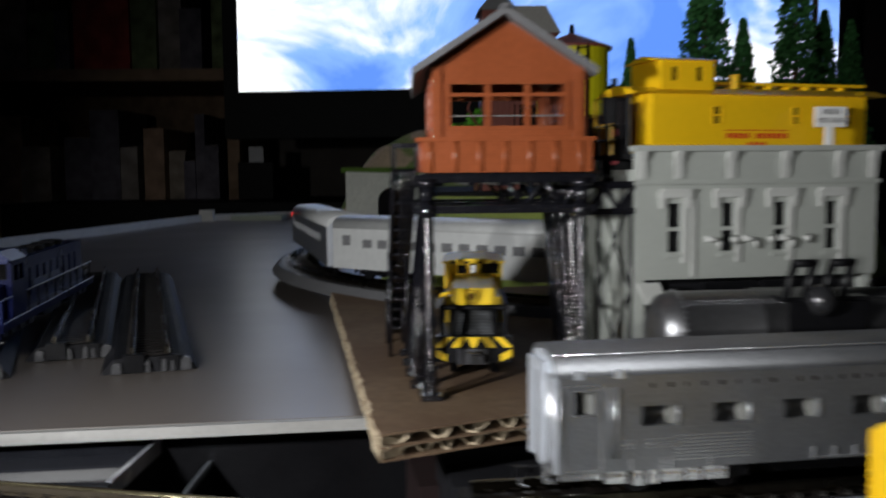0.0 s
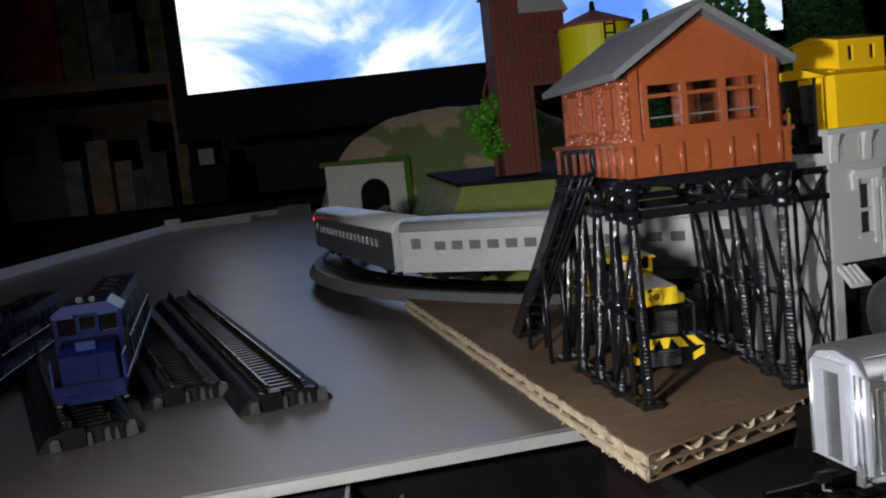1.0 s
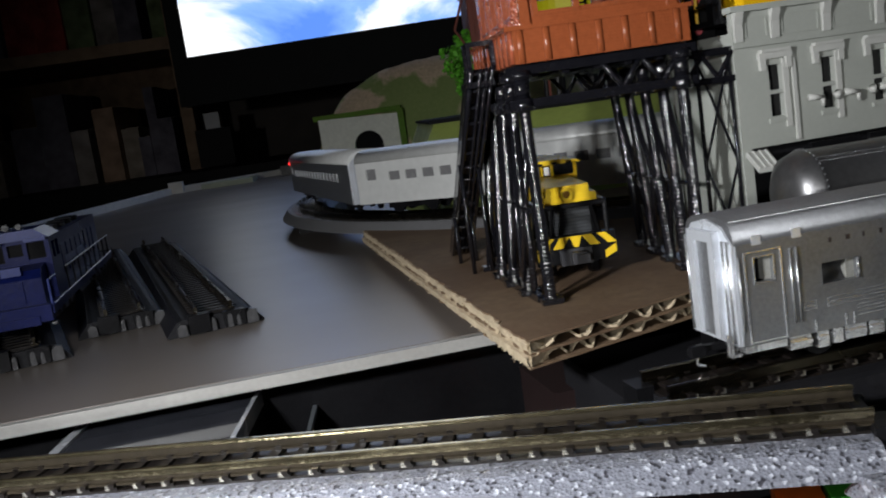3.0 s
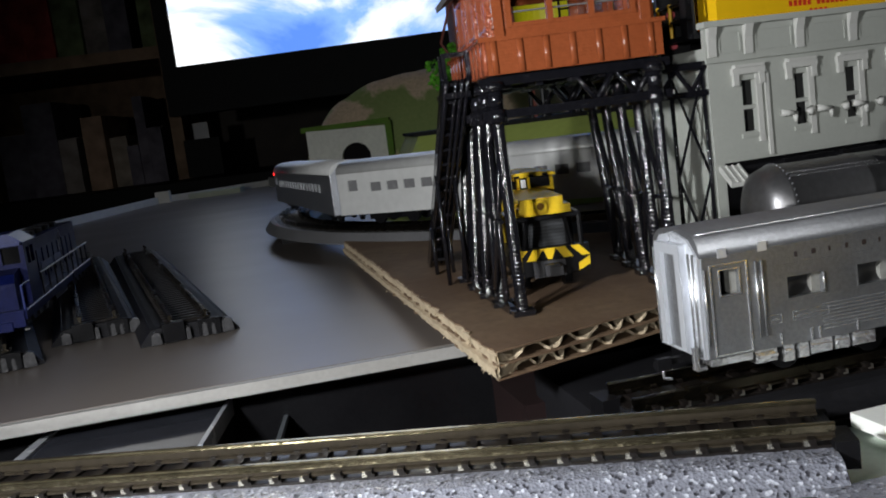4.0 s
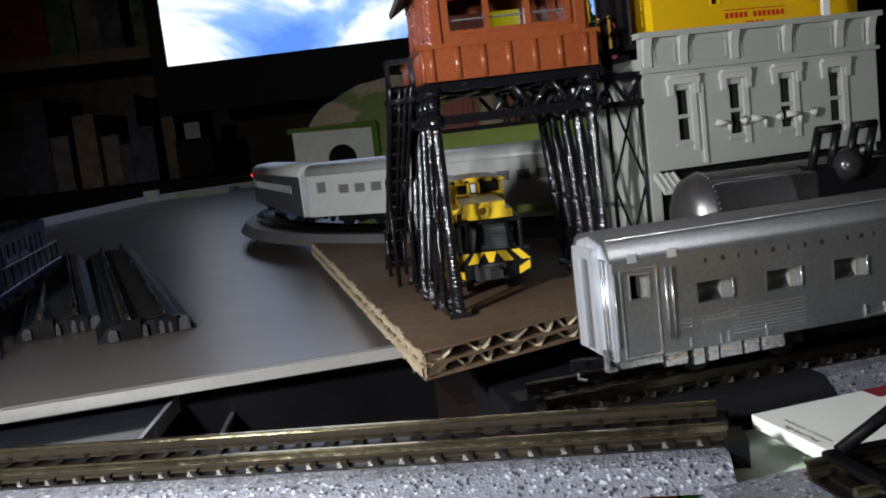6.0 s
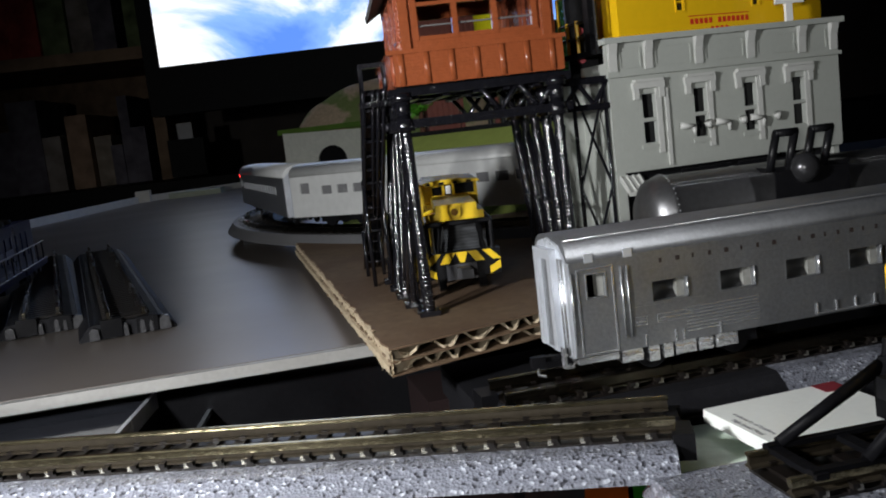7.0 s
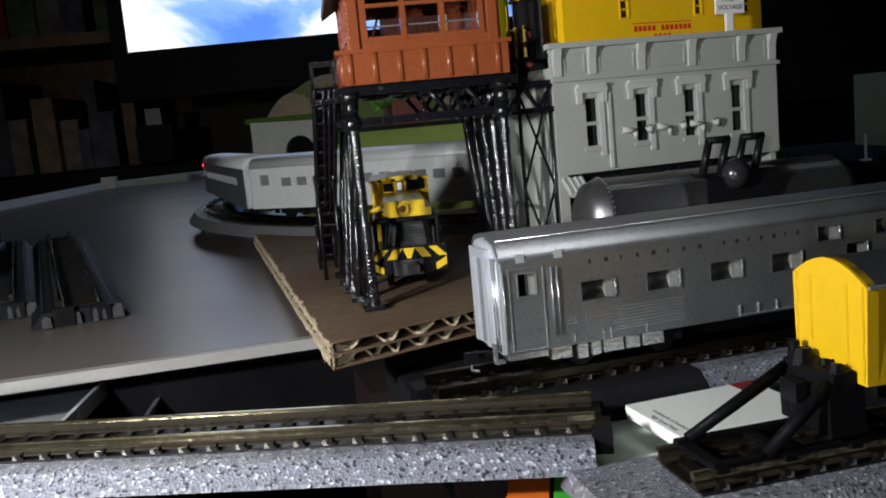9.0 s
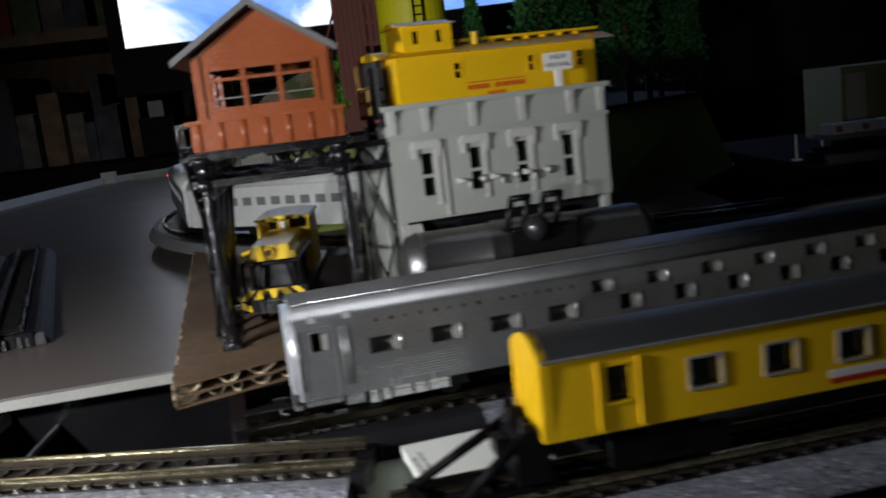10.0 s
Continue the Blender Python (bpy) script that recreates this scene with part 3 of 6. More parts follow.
LZ = 7.0
part("roadbed", swept([(-12.5, LZ), (-9.5, LZ + 4), (9.5, LZ + 4), (12.5, LZ + 0.4), (12.5, LZ)], -420, 430), BED_GREY, loop)
for o in (-4.5, 4.5):
    part("rail", swept([(o - 0.4, LZ + 4), (o - 0.4, LZ + 6), (o + 0.4, LZ + 6), (o + 0.4, LZ + 4)], -420, 430), RAIL_DULL, loop)
tie = None
for k in range(-80, 86):
    p, h = loop_place(k * 5.0)
    if tie is None:
        tie = part("tie", boxes((-1.1, 1.1, -7.5, 7.5, LZ + 3.6, LZ + 4.2)), TIE, loop)
        one = tie
    else:
        one = new("tie", tie.data)
        one.parent = loop
    one.matrix_local = mm_pose(p.x, p.y, 0, 0, 0, h)
# Added support; its black side also stands for shadow under the roadbed.
pad = thing("foam_pad", "black support under the loop of track, doubling as its shadow", "pad", (0, 0, 0))
part("pad", swept([(-9, 0), (-9, LZ - 0.02), (6, LZ - 0.02), (6, 0)], -420, 60, 12.0), BLACK, pad)

# ---- tower on stilts ----
TW, TD = 32.4, 50.0
FLOOR_Z = 45.0
tower = thing("elevated_cabin", "orange-brown cabin with grey gable roof on glossy black stilts", "tower", (-11.1, 183.74, 8.3), 8)
ROWS_Y = (0.4, 11.5, 23.0, 34.5, 46.0)


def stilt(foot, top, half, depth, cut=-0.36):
    """A tapering post with chamfered front corners, the left one angled for a highlight."""
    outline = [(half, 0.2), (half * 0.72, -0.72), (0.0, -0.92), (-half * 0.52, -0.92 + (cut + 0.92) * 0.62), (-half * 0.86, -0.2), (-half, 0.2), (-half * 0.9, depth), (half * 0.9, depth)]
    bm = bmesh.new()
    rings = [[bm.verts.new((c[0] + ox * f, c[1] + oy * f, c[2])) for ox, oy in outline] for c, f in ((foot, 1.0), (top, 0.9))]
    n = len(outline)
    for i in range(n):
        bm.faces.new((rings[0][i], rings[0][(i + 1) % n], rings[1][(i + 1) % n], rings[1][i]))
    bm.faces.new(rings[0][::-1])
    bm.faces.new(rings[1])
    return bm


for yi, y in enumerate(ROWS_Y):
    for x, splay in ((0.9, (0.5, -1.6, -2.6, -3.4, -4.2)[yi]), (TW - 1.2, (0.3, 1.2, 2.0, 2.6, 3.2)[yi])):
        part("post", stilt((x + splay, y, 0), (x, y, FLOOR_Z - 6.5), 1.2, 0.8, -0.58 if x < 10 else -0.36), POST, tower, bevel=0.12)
        part("shoe", boxes((x + splay - 2.1, x + splay + 2.1, y - 1.9, y + 1.7, 0, 1.1)), POST, tower, bevel=0.2)
        part("cap", rods([((x, y, FLOOR_Z - 8.6), (x, y, FLOOR_Z - 6.2), 2.0, 1.8), ((x, y, FLOOR_Z - 6.2), (x, y, FLOOR_Z - 2.6), 1.4, 1.6), ((x, y, FLOOR_Z - 2.8), (x, y, FLOOR_Z - 1.2), 2.2, 2.0)], 14), POST, tower, round_sides=True)
for x0, x1, y0, y1 in ((-0.2, -3.4, 2.2, 34), (TW - 0.6, TW + 1.4, 2.2, 46)):
    bm = bmesh.new()
    prism(bm, [(x0 - 0.7, y0), (x0 + 0.7, y0), (x1 + 0.7, y1), (x1 - 0.7, y1)], 0, 1.5, "z")
    part("base_sill", bm, POST, tower, bevel=0.2)
for k, (y0, y1) in enumerate(zip(ROWS_Y, ROWS_Y[1:])):
    for x, s in ((0.9, -3.0), (TW - 1.2, 2.2)):
        for za, zb in ((3, 34), (34, 3)):
            part("brace", rods([((x + 0.4 + s * (1 - za / 38), y0, za), (x + 0.4 + s * (1 - zb / 38), y1, zb), 0.62)], 8), POST, tower, round_sides=True)
        part("strut", rods([((x + s * 0.5, y0, 18), (x + s * 0.5, y1, 18), 0.45)], 8), POST, tower, round_sides=True)
for z in (FLOOR_Z - 8.0, FLOOR_Z - 2.0):
    for y in (0.4, 23.0, 46.0):
        part("beam", boxes((-1.8, TW + 1.8, y - 0.9, y + 0.9, z, z + 1.6)), POST, tower, bevel=0.3)
    for x in (0.9, TW - 1.2):
        part("side_beam", boxes((x - 0.9, x + 0.9, 1.4, TD - 2, z + 0.1, z + 1.4)), POST, tower, bevel=0.2)
# Added black deck under the orange floor stands for the shaded underside.
part("joist_deck", boxes((0.2, TW - 0.2, 1.5, TD - 1, FLOOR_Z - 1.0, FLOOR_Z - 0.05)), POST, tower, bevel=0.1)
for y in (0.4, 23.0, 46.0):
    for k in range(4, 8):
        xa, xb = 1 + k * (TW - 2) / 8, 1 + (k + 1) * (TW - 2) / 8
        za, zb = (FLOOR_Z - 6.6, FLOOR_Z - 1.6)
        part("lattice", rods([((xa, y, za), (xb, y, zb), 0.55)] if k % 2 else [((xa, y, zb), (xb, y, za), 0.55)], 8), POST, tower, round_sides=True)
for k in range(5):
    part("joist", boxes((3 + 6 * k, 4.4 + 6 * k, 1.4, TD - 2, FLOOR_Z - 2.6, FLOOR_Z - 1.0)), POST, tower, bevel=0.15)


def slanted(x0, x1, y0, y1, z0, z1, lean, thick):
    """An upright panel that leans: its foot at y0, its top at y1, sideways lean at the foot."""
    bm = bmesh.new()
    v = [bm.verts.new(q) for q in ((x0 + lean, y0, z0), (x1 + lean, y0, z0), (x1 + lean, y0 + thick, z0), (x0 + lean, y0 + thick, z0), (x0, y1, z1), (x1, y1, z1), (x1, y1 + thick, z1), (x0, y1 + thick, z1))]
    for f in ((3, 2, 1, 0), (4, 5, 6, 7), (0, 1, 5, 4), (1, 2, 6, 5), (2, 3, 7, 6), (3, 0, 4, 7)):
        bm.faces.new([v[i] for i in f])
    return bm


# long black stair with its open hoop, running down and back from the cabin wall
stair = part("stair", slanted(-6.2, -1.0, 77.0, 16.6, 0, 45.9, -3.2, 8.0), SHAFT, tower, "long black stair", bevel=0.2)
for x in (-6.4, -1.5):
    part("stair_rail", slanted(x, x + 0.7, 75.6, 15.6, 0, 46.3, -3.2, 4.0), POST, stair, bevel=0.15)
for x, r in ((-5.8, 0.5), (-3.8, 0.38), (-2.6, 0.45), (-1.4, 0.4)):
    part("stair_pipe", rods([((x - 3.2 + 0.25 * math.sin(x), 75.6, 0.4), (x, 16.0, 45.6), r)], 10), POST, stair, round_sides=True)
for k in range(14):
    f = (k + 0.5) / 14
    part("stair_tread", boxes((-5.8 - 3.2 * (1 - f), -1.4 - 3.2 * (1 - f), 74.4 - 59.6 * f, 77.0 - 59.6 * f, 46 * f + 0.4, 46 * f + 1.0)), POST, stair)
for x, y, z in ((-7.6, 44.0, 26.0), (-3.4, 44.0, 26.0), (-8.8, 62.0, 12.0), (-4.6, 62.0, 12.0)):
    part("stair_leg", rods([((x, y, 0), (x, y, z), 0.55)], 8), POST, stair, round_sides=True)
bm = boxes((-6.3, -5.5, 16.0, 17.5, 45.9, 51.3), (-1.5, -0.7, 16.0, 17.5, 45.9, 51.3), (-5.5, -1.5, 16.0, 17.5, 50.3, 51.3), (-6.3, -5.5, 22.0, 23.0, 45.9, 51.3), (-6.2, -5.6, 17.5, 22.0, 50.4, 51.2))
part("stair_hoop", bm, POST, tower, bevel=0.25)
part("landing", boxes((-6.8, -1.0, 17.4, 28, 42.3, 43.5)), POST, tower, bevel=0.2)

# the cabin
part("floor_slab", boxes((0.1, TW + 0.7, -1.0, TD, FLOOR_Z, FLOOR_Z + 1.0)), ORANGE, tower, bevel=0.2)
skirt = part("front_skirt", boxes((0.1, TW + 0.7, -1.0, 0.2, FLOOR_Z + 1, FLOOR_Z + 6.2)), ORANGE, tower, bevel=0.15)
side_skirt = part("side_skirt", boxes((0.1, 1.1, 0.25, TD, FLOOR_Z + 1, FLOOR_Z + 6.4)), ORANGE_PEEL, tower, bevel=0.15)
part("side_skirt", boxes((TW - 0.2, TW + 0.8, 0.25, TD, FLOOR_Z + 1, FLOOR_Z + 6.4)), ORANGE, tower, bevel=0.15)
part("back_skirt", boxes((0.25, TW - 0.25, TD - 1, TD, FLOOR_Z + 1, FLOOR_Z + 6.4)), ORANGE, tower)


def pilaster(centre, half, bulge, z0, z1, where):
    """A broad batten with a rounded face."""
    bm = bmesh.new()
    prism(bm, [where(centre + half * math.cos(math.pi * k / 10), bulge * math.sin(math.pi * k / 10) ** 0.8) for k in range(11)], z0, z1, "z")
    return bm


for k in range(7):
    part("batten", pilaster(1.5 + k * 4.9, 0.6, 0.42, FLOOR_Z + 0.2, FLOOR_Z + 6.2, lambda a, b: (a, -1.0 - b)), ORANGE, skirt, round_sides=True)
for k in range(10):
    part("batten", pilaster(2.2 + k * 5.1, 2.1, 0.7, FLOOR_Z + 0.2, FLOOR_Z + 6.2, lambda a, b: (0.1 - b, a)), ORANGE_PEEL, side_skirt, round_sides=True)
part("ledge", boxes((-1.3, TW + 1.3, -1.6, 0.4, FLOOR_Z + 6.0, FLOOR_Z + 6.8), (-1.0, 0.6, 0.4, TD + 0.4, FLOOR_Z + 6.0, FLOOR_Z + 6.8)), ORANGE, tower, bevel=0.15)
W0, W1, WIN0, WIN1 = FLOOR_Z + 6.6, FLOOR_Z + 20.5, FLOOR_Z + 8.3, FLOOR_Z + 17.6
LX, RX = 2.0, TW - 0.3
bm = bmesh.new()
holed(bm, LX, RX, W0, W1, [(LX + 3.0, RX - 3.9, WIN0, WIN1)], 1.0, lambda u, v, w: (u, w, v))
part("front_wall", bm, ORANGE, tower)
bm = bmesh.new()
holed(bm, LX, RX, W0, W1, [(LX + 3.0, RX - 3.0, WIN0, WIN1)], 1.0, lambda u, v, w: (u, TD - 1 - w, v))
part("back_wall", bm, ORANGE, tower)
side_holes = [(6 + 14.2 * k, 14 + 14.2 * k, WIN0 + 1, WIN1) for k in range(3)]
for x, sgn, nm in ((LX, 1, "left_wall"), (RX, -1, "right_wall")):
    bm = bmesh.new()
    holed(bm, 1.0, TD - 2.0, W0, W1, side_holes, 1.0, lambda u, v, w: (x + sgn * w, u, v))
    part(nm, bm, ORANGE_PEEL, tower)
    bm = bmesh.new()
    for a, b, c, d in side_holes:
        box(bm, min(x, x + sgn), max(x, x + sgn), (a + b) / 2 - 0.4, (a + b) / 2 + 0.4, c, d)
        frame_bars(bm, a, b, c, d, 0.7, lambda u, v, w: (x + sgn * w, u, v))
    part("side_window_frame", bm, ORANGE_PEEL, tower)
wide = (RX - 3.9) - (LX + 3.0)
for k in range(4):
    x = LX + 3.0 + wide * k / 3
    part("mullion", boxes((x - 0.55, x + 0.55, -0.5, 1.0, WIN0, WIN1)), ORANGE, tower, bevel=0.1)
for z, t in ((WIN1 - 2.6, 0.35), (WIN0 + 0.3, 0.4), (WIN1 - 0.2, 0.4)):
    part("window_bar", boxes((LX + 3.0, RX - 3.9, -0.35, 0.8, z - t, z + t)), ORANGE, tower, bevel=0.08)
for k in range(3):
    x = LX + 3.0 + wide * (k + 0.5) / 3
    part("window_bar", boxes((x - wide / 6, x + wide / 6, 0.1, 0.7, WIN0 + 2.5, WIN0 + 2.8)), mat("dull_grey_rail", (0.12, 0.11, 0.105), 0.5), tower, "grey sill rail")
for x in (LX + 0.9, RX - 1.6):
    part("corner_board", boxes((x - 0.9, x + 0.9, -0.6, 0.0, W0, W1)), ORANGE, tower, bevel=0.15)
PEAK = FLOOR_Z + 31.4
mid = 15.9
for y in (0.0, TD - 2.0):
    bm = bmesh.new()
    prism(bm, [(LX, W1), (RX, W1), (mid, PEAK - 1.0)], y, y + 1.0, "y")
    part("gable", bm, ORANGE, tower)
for sgn in (-1, 1):
    bm = bmesh.new()
    ex, ez = mid + sgn * 17.8, W1 - 0.7
    prism(bm, [(mid, PEAK), (ex, ez), (ex - sgn * 0.2, ez - 1.3), (mid, PEAK - 1.5)], -4.0, TD + 2.5, "y")
    part("roof_slope", bm, SLATE, tower, "grey shingled roof slope")
part("ridge", boxes((mid - 0.7, mid + 0.7, -4.0, TD + 2.5, PEAK - 0.6, PEAK + 0.4)), SLATE, tower, bevel=0.2)


# blisters in the paint of the side that faces the lamp
bm = bmesh.new()
rnd = random.Random(21)
for k in range(620):
    y = rnd.uniform(0.5, TD - 2)
    low = k % 4 == 0
    z = rnd.uniform(FLOOR_Z + 1, FLOOR_Z + 6) if low else rnd.uniform(W0, W1)
    if not low and any(a - 0.4 < y < b + 0.4 and c - 0.4 < z < d + 0.4 for a, b, c, d in side_holes):
        continue
    r = rnd.uniform(0.3, 0.7)
    bmesh.ops.create_icosphere(bm, subdivisions=1, radius=r, matrix=Matrix.Translation((0.1 if low else LX + 0.05, y, z)) @ Matrix.Diagonal((0.8, 1.2, rnd.uniform(0.9, 1.6), 1)))
part("blistered_paint", bm, ORANGE_PEEL, tower, "blistered glossy orange paint", smooth=True)

# ---- added thin braced frame standing in for the cabin's shadow, between cabin and building ----
shadow_frame = thing("trestle_bent", "thin black cross-braced frame standing in for the cabin's shadow", "trestle", (23.4, 192.0, 8.3), 11)
for x in (0.0, 6.6):
    part("post", rods([((x, 0, 0), (x, 0, 43), 0.42)], 8), POST, shadow_frame, round_sides=True)
for za, zb in ((1, 21), (21, 1), (21, 41), (41, 21)):
    part("brace", rods([((0, 0, za), (6.6, 0, zb), 0.3)], 6), POST, shadow_frame)
part("cross_beam", boxes((-2.6, 7.6, -0.7, 0.7, 36.4, 37.6), (-2.6, 7.6, -0.7, 0.7, 41.6, 43.0)), POST, shadow_frame, bevel=0.2)
part("lattice", rods([((-2.2, 0, 37.4), (1.2, 0, 41.8), 0.5), ((1.2, 0, 41.8), (4.2, 0, 37.4), 0.5), ((4.2, 0, 37.4), (7.2, 0, 41.8), 0.5)], 8), POST, shadow_frame)
part("foot_plate", boxes((-1, 7.6, -1, 1, -0.4, 0.4)), POST, shadow_frame, bevel=0.1)


# ---- small yellow locomotive under the cabin ----
def switcher():
    t = thing("switcher_locomotive", "small yellow diesel switcher with black hazard stripes on the cardboard", "locomotive", (-2.6, 202.2, 8.3), 4)
    part("frame", boxes((-8, 8, 0, 62, 3.2, 5.6)), BLACK, t, bevel=0.3)
    part("front_step", boxes((-8.3, 8.3, -1.6, 1.0, 2.2, 7.6)), BLACK, t, bevel=0.3)
    for k in range(5):
        x = -7.0 + k * 3.5
        lean = (1.7, 1.2, 0.0, -1.2, -1.7)[k] * -1
        w = (0.9, 1.0, 1.3, 1.0, 0.9)[k]
        bm = bmesh.new()
        low = 0.35 if k == 2 else 1.0
        prism(bm, [(x - w * low + lean * 0.3, 5.3), (x + w * low + lean * 0.3, 5.3), (x + w - lean, 7.5), (x - w - lean, 7.5)], -1.8, -1.5, "y")
        part("hazard_stripe", bm, LOCO_YELLOW, t)
    for x, d in ((-7.0, 1), (7.0, -1)):
        bm = bmesh.new()
        prism(bm, [(x - 1.2, 3.4), (x + 1.2, 2.3), (x + 1.2, 3.8), (x - 1.2, 5.0)] if d > 0 else [(x - 1.2, 2.3), (x + 1.2, 3.4), (x + 1.2, 5.0), (x - 1.2, 3.8)], -1.8, -1.5, "y")
        part("hazard_stripe", bm, LOCO_YELLOW, t)
    part("coupler", boxes((-1.5, 1.5, -4.6, -1.6, 2.4, 4.6), (-3.6, 3.0, -2.4, -1.5, 1.9, 5.1), (-0.5, 1.9, -5.4, -4.2, 2.6, 4.2)), mat("dark_grey_coupler", (0.05, 0.05, 0.055), 0.4), t, "dark grey coupler box", bevel=0.3)
    part("hood", boxes((-5.4, 5.4, 3.0, 30, 5.6, 13.2)), BLACK, t, bevel=0.6)
    part("radiator", boxes((-4.3, 4.3, 2.7, 3.1, 6.6, 12.9)), mat("grey_grille", (0.05, 0.053, 0.057), 0.35, vary=0.2), t, "dark grey front grille", bevel=0.1)
    for k in range(9):
        part("grille_slat", boxes((-4.1, 4.1, 2.55, 2.8, 7.0 + k * 0.66, 7.28 + k * 0.66)), mat("grille_slat", (0.03, 0.032, 0.035), 0.35), t)
    part("hood_top", boxes((-6.0, 6.0, 2.2, 31, 13.2, 15.0), (-4.6, 4.6, 2.3, 31, 15.0, 17.0)), LOCO_YELLOW, t, "yellow hood top", bevel=0.5)
    bm = bmesh.new()
    rod(bm, (-0.4, 2.4, 15.2), (-0.4, 1.2, 15.2), 1.5, 1.4, 16)
    lampring = part("headlight", bm, LOCO_YELLOW, t)
    bm = bmesh.new()
    rod(bm, (-0.4, 1.3, 15.2), (-0.4, 1.05, 15.2), 0.8, 0.8, 12)
    part("lens", bm, mat("brown_lens", (0.20, 0.10, 0.02), 0.2), lampring)
    part("bell_bar", rods([((-7.4, 4, 15.0), (-2.4, 4, 16.6), 0.45)], 8), LOCO_YELLOW, t)
    bm = bmesh.new()
    holed(bm, -7.2, 7.2, 5.6, 22.0, [(-4.0, -1.6, 17.2, 20.8), (-0.9, 1.0, 17.0, 21.2), (1.7, 6.4, 17.2, 21.4)], 0.8, lambda u, v, w: (u, 30 + w, v))
    part("cab_front", bm, LOCO_YELLOW, t)
    part("cab_body", boxes((-7.2, 7.2, 31.2, 50, 5.6, 21.6)), LOCO_YELLOW, t, bevel=0.5)
    part("cab_glass", boxes((-6.9, 6.9, 30.7, 31.0, 16.8, 21.6)), PANE, t)
    bm = bmesh.new()
    prism(bm, [(-7.9, 21.6), (7.9, 21.6), (7.4, 22.4), (3, 23.2), (-3, 23.2), (-7.4, 22.4)], 28.6, 51, "y")
    part("cab_roof", bm, LOCO_YELLOW, t)
    for k in range(4):
        part("roof_stripe", boxes((-5.6 + 3.4 * k, -4.4 + 3.4 * k, 28.3, 28.6, 21.6, 22.4)), BLACK, t)
    part("number_board", boxes((-0.6, 0.6, 29.4, 29.9, 17.6, 20.8)), WHITE, t, "pale number board")
    for x in (-6.9, 6.9):
        part("handrail", rods([((x, -0.8, 7.4), (x, -0.8, 13.4), 0.5), ((x, -0.8, 13.4), (x, 28, 13.2), 0.4), ((x, 10, 5.6), (x, 10, 13.2), 0.35)], 6), BLACK, t)
    part("handrail", rods([((-6.9, -0.8, 13.2), (6.9, -0.8, 13.2), 0.5)], 6), BLACK, t)
    for x in (-3.9, 3.9):
        part("handrail", rods([((x * 1.3, -0.8, 7.4), (x, -0.8, 13.0), 0.42)], 6), BLACK, t)
    for y in (8, 18, 42, 52):
        for x in (-4.5, 4.5):
            part("wheel", rods([((x - 0.8, y, 3.2), (x + 0.8, y, 3.2), 3.2)], 18), BLACK, t)
    # the body rides high over its wheels under a low cab
    for ob in t.children_recursive:
        if not ob.name.startswith("wheel"):
            for v in ob.data.vertices:
                v.co.z = np.interp(v.co.z / MM, (0, 2.2, 7.6, 15.2, 17, 22, 23.2), (1.6, 4.2, 9.8, 18.2, 19.8, 22.9, 23.8)) * MM
    return t


switcher()


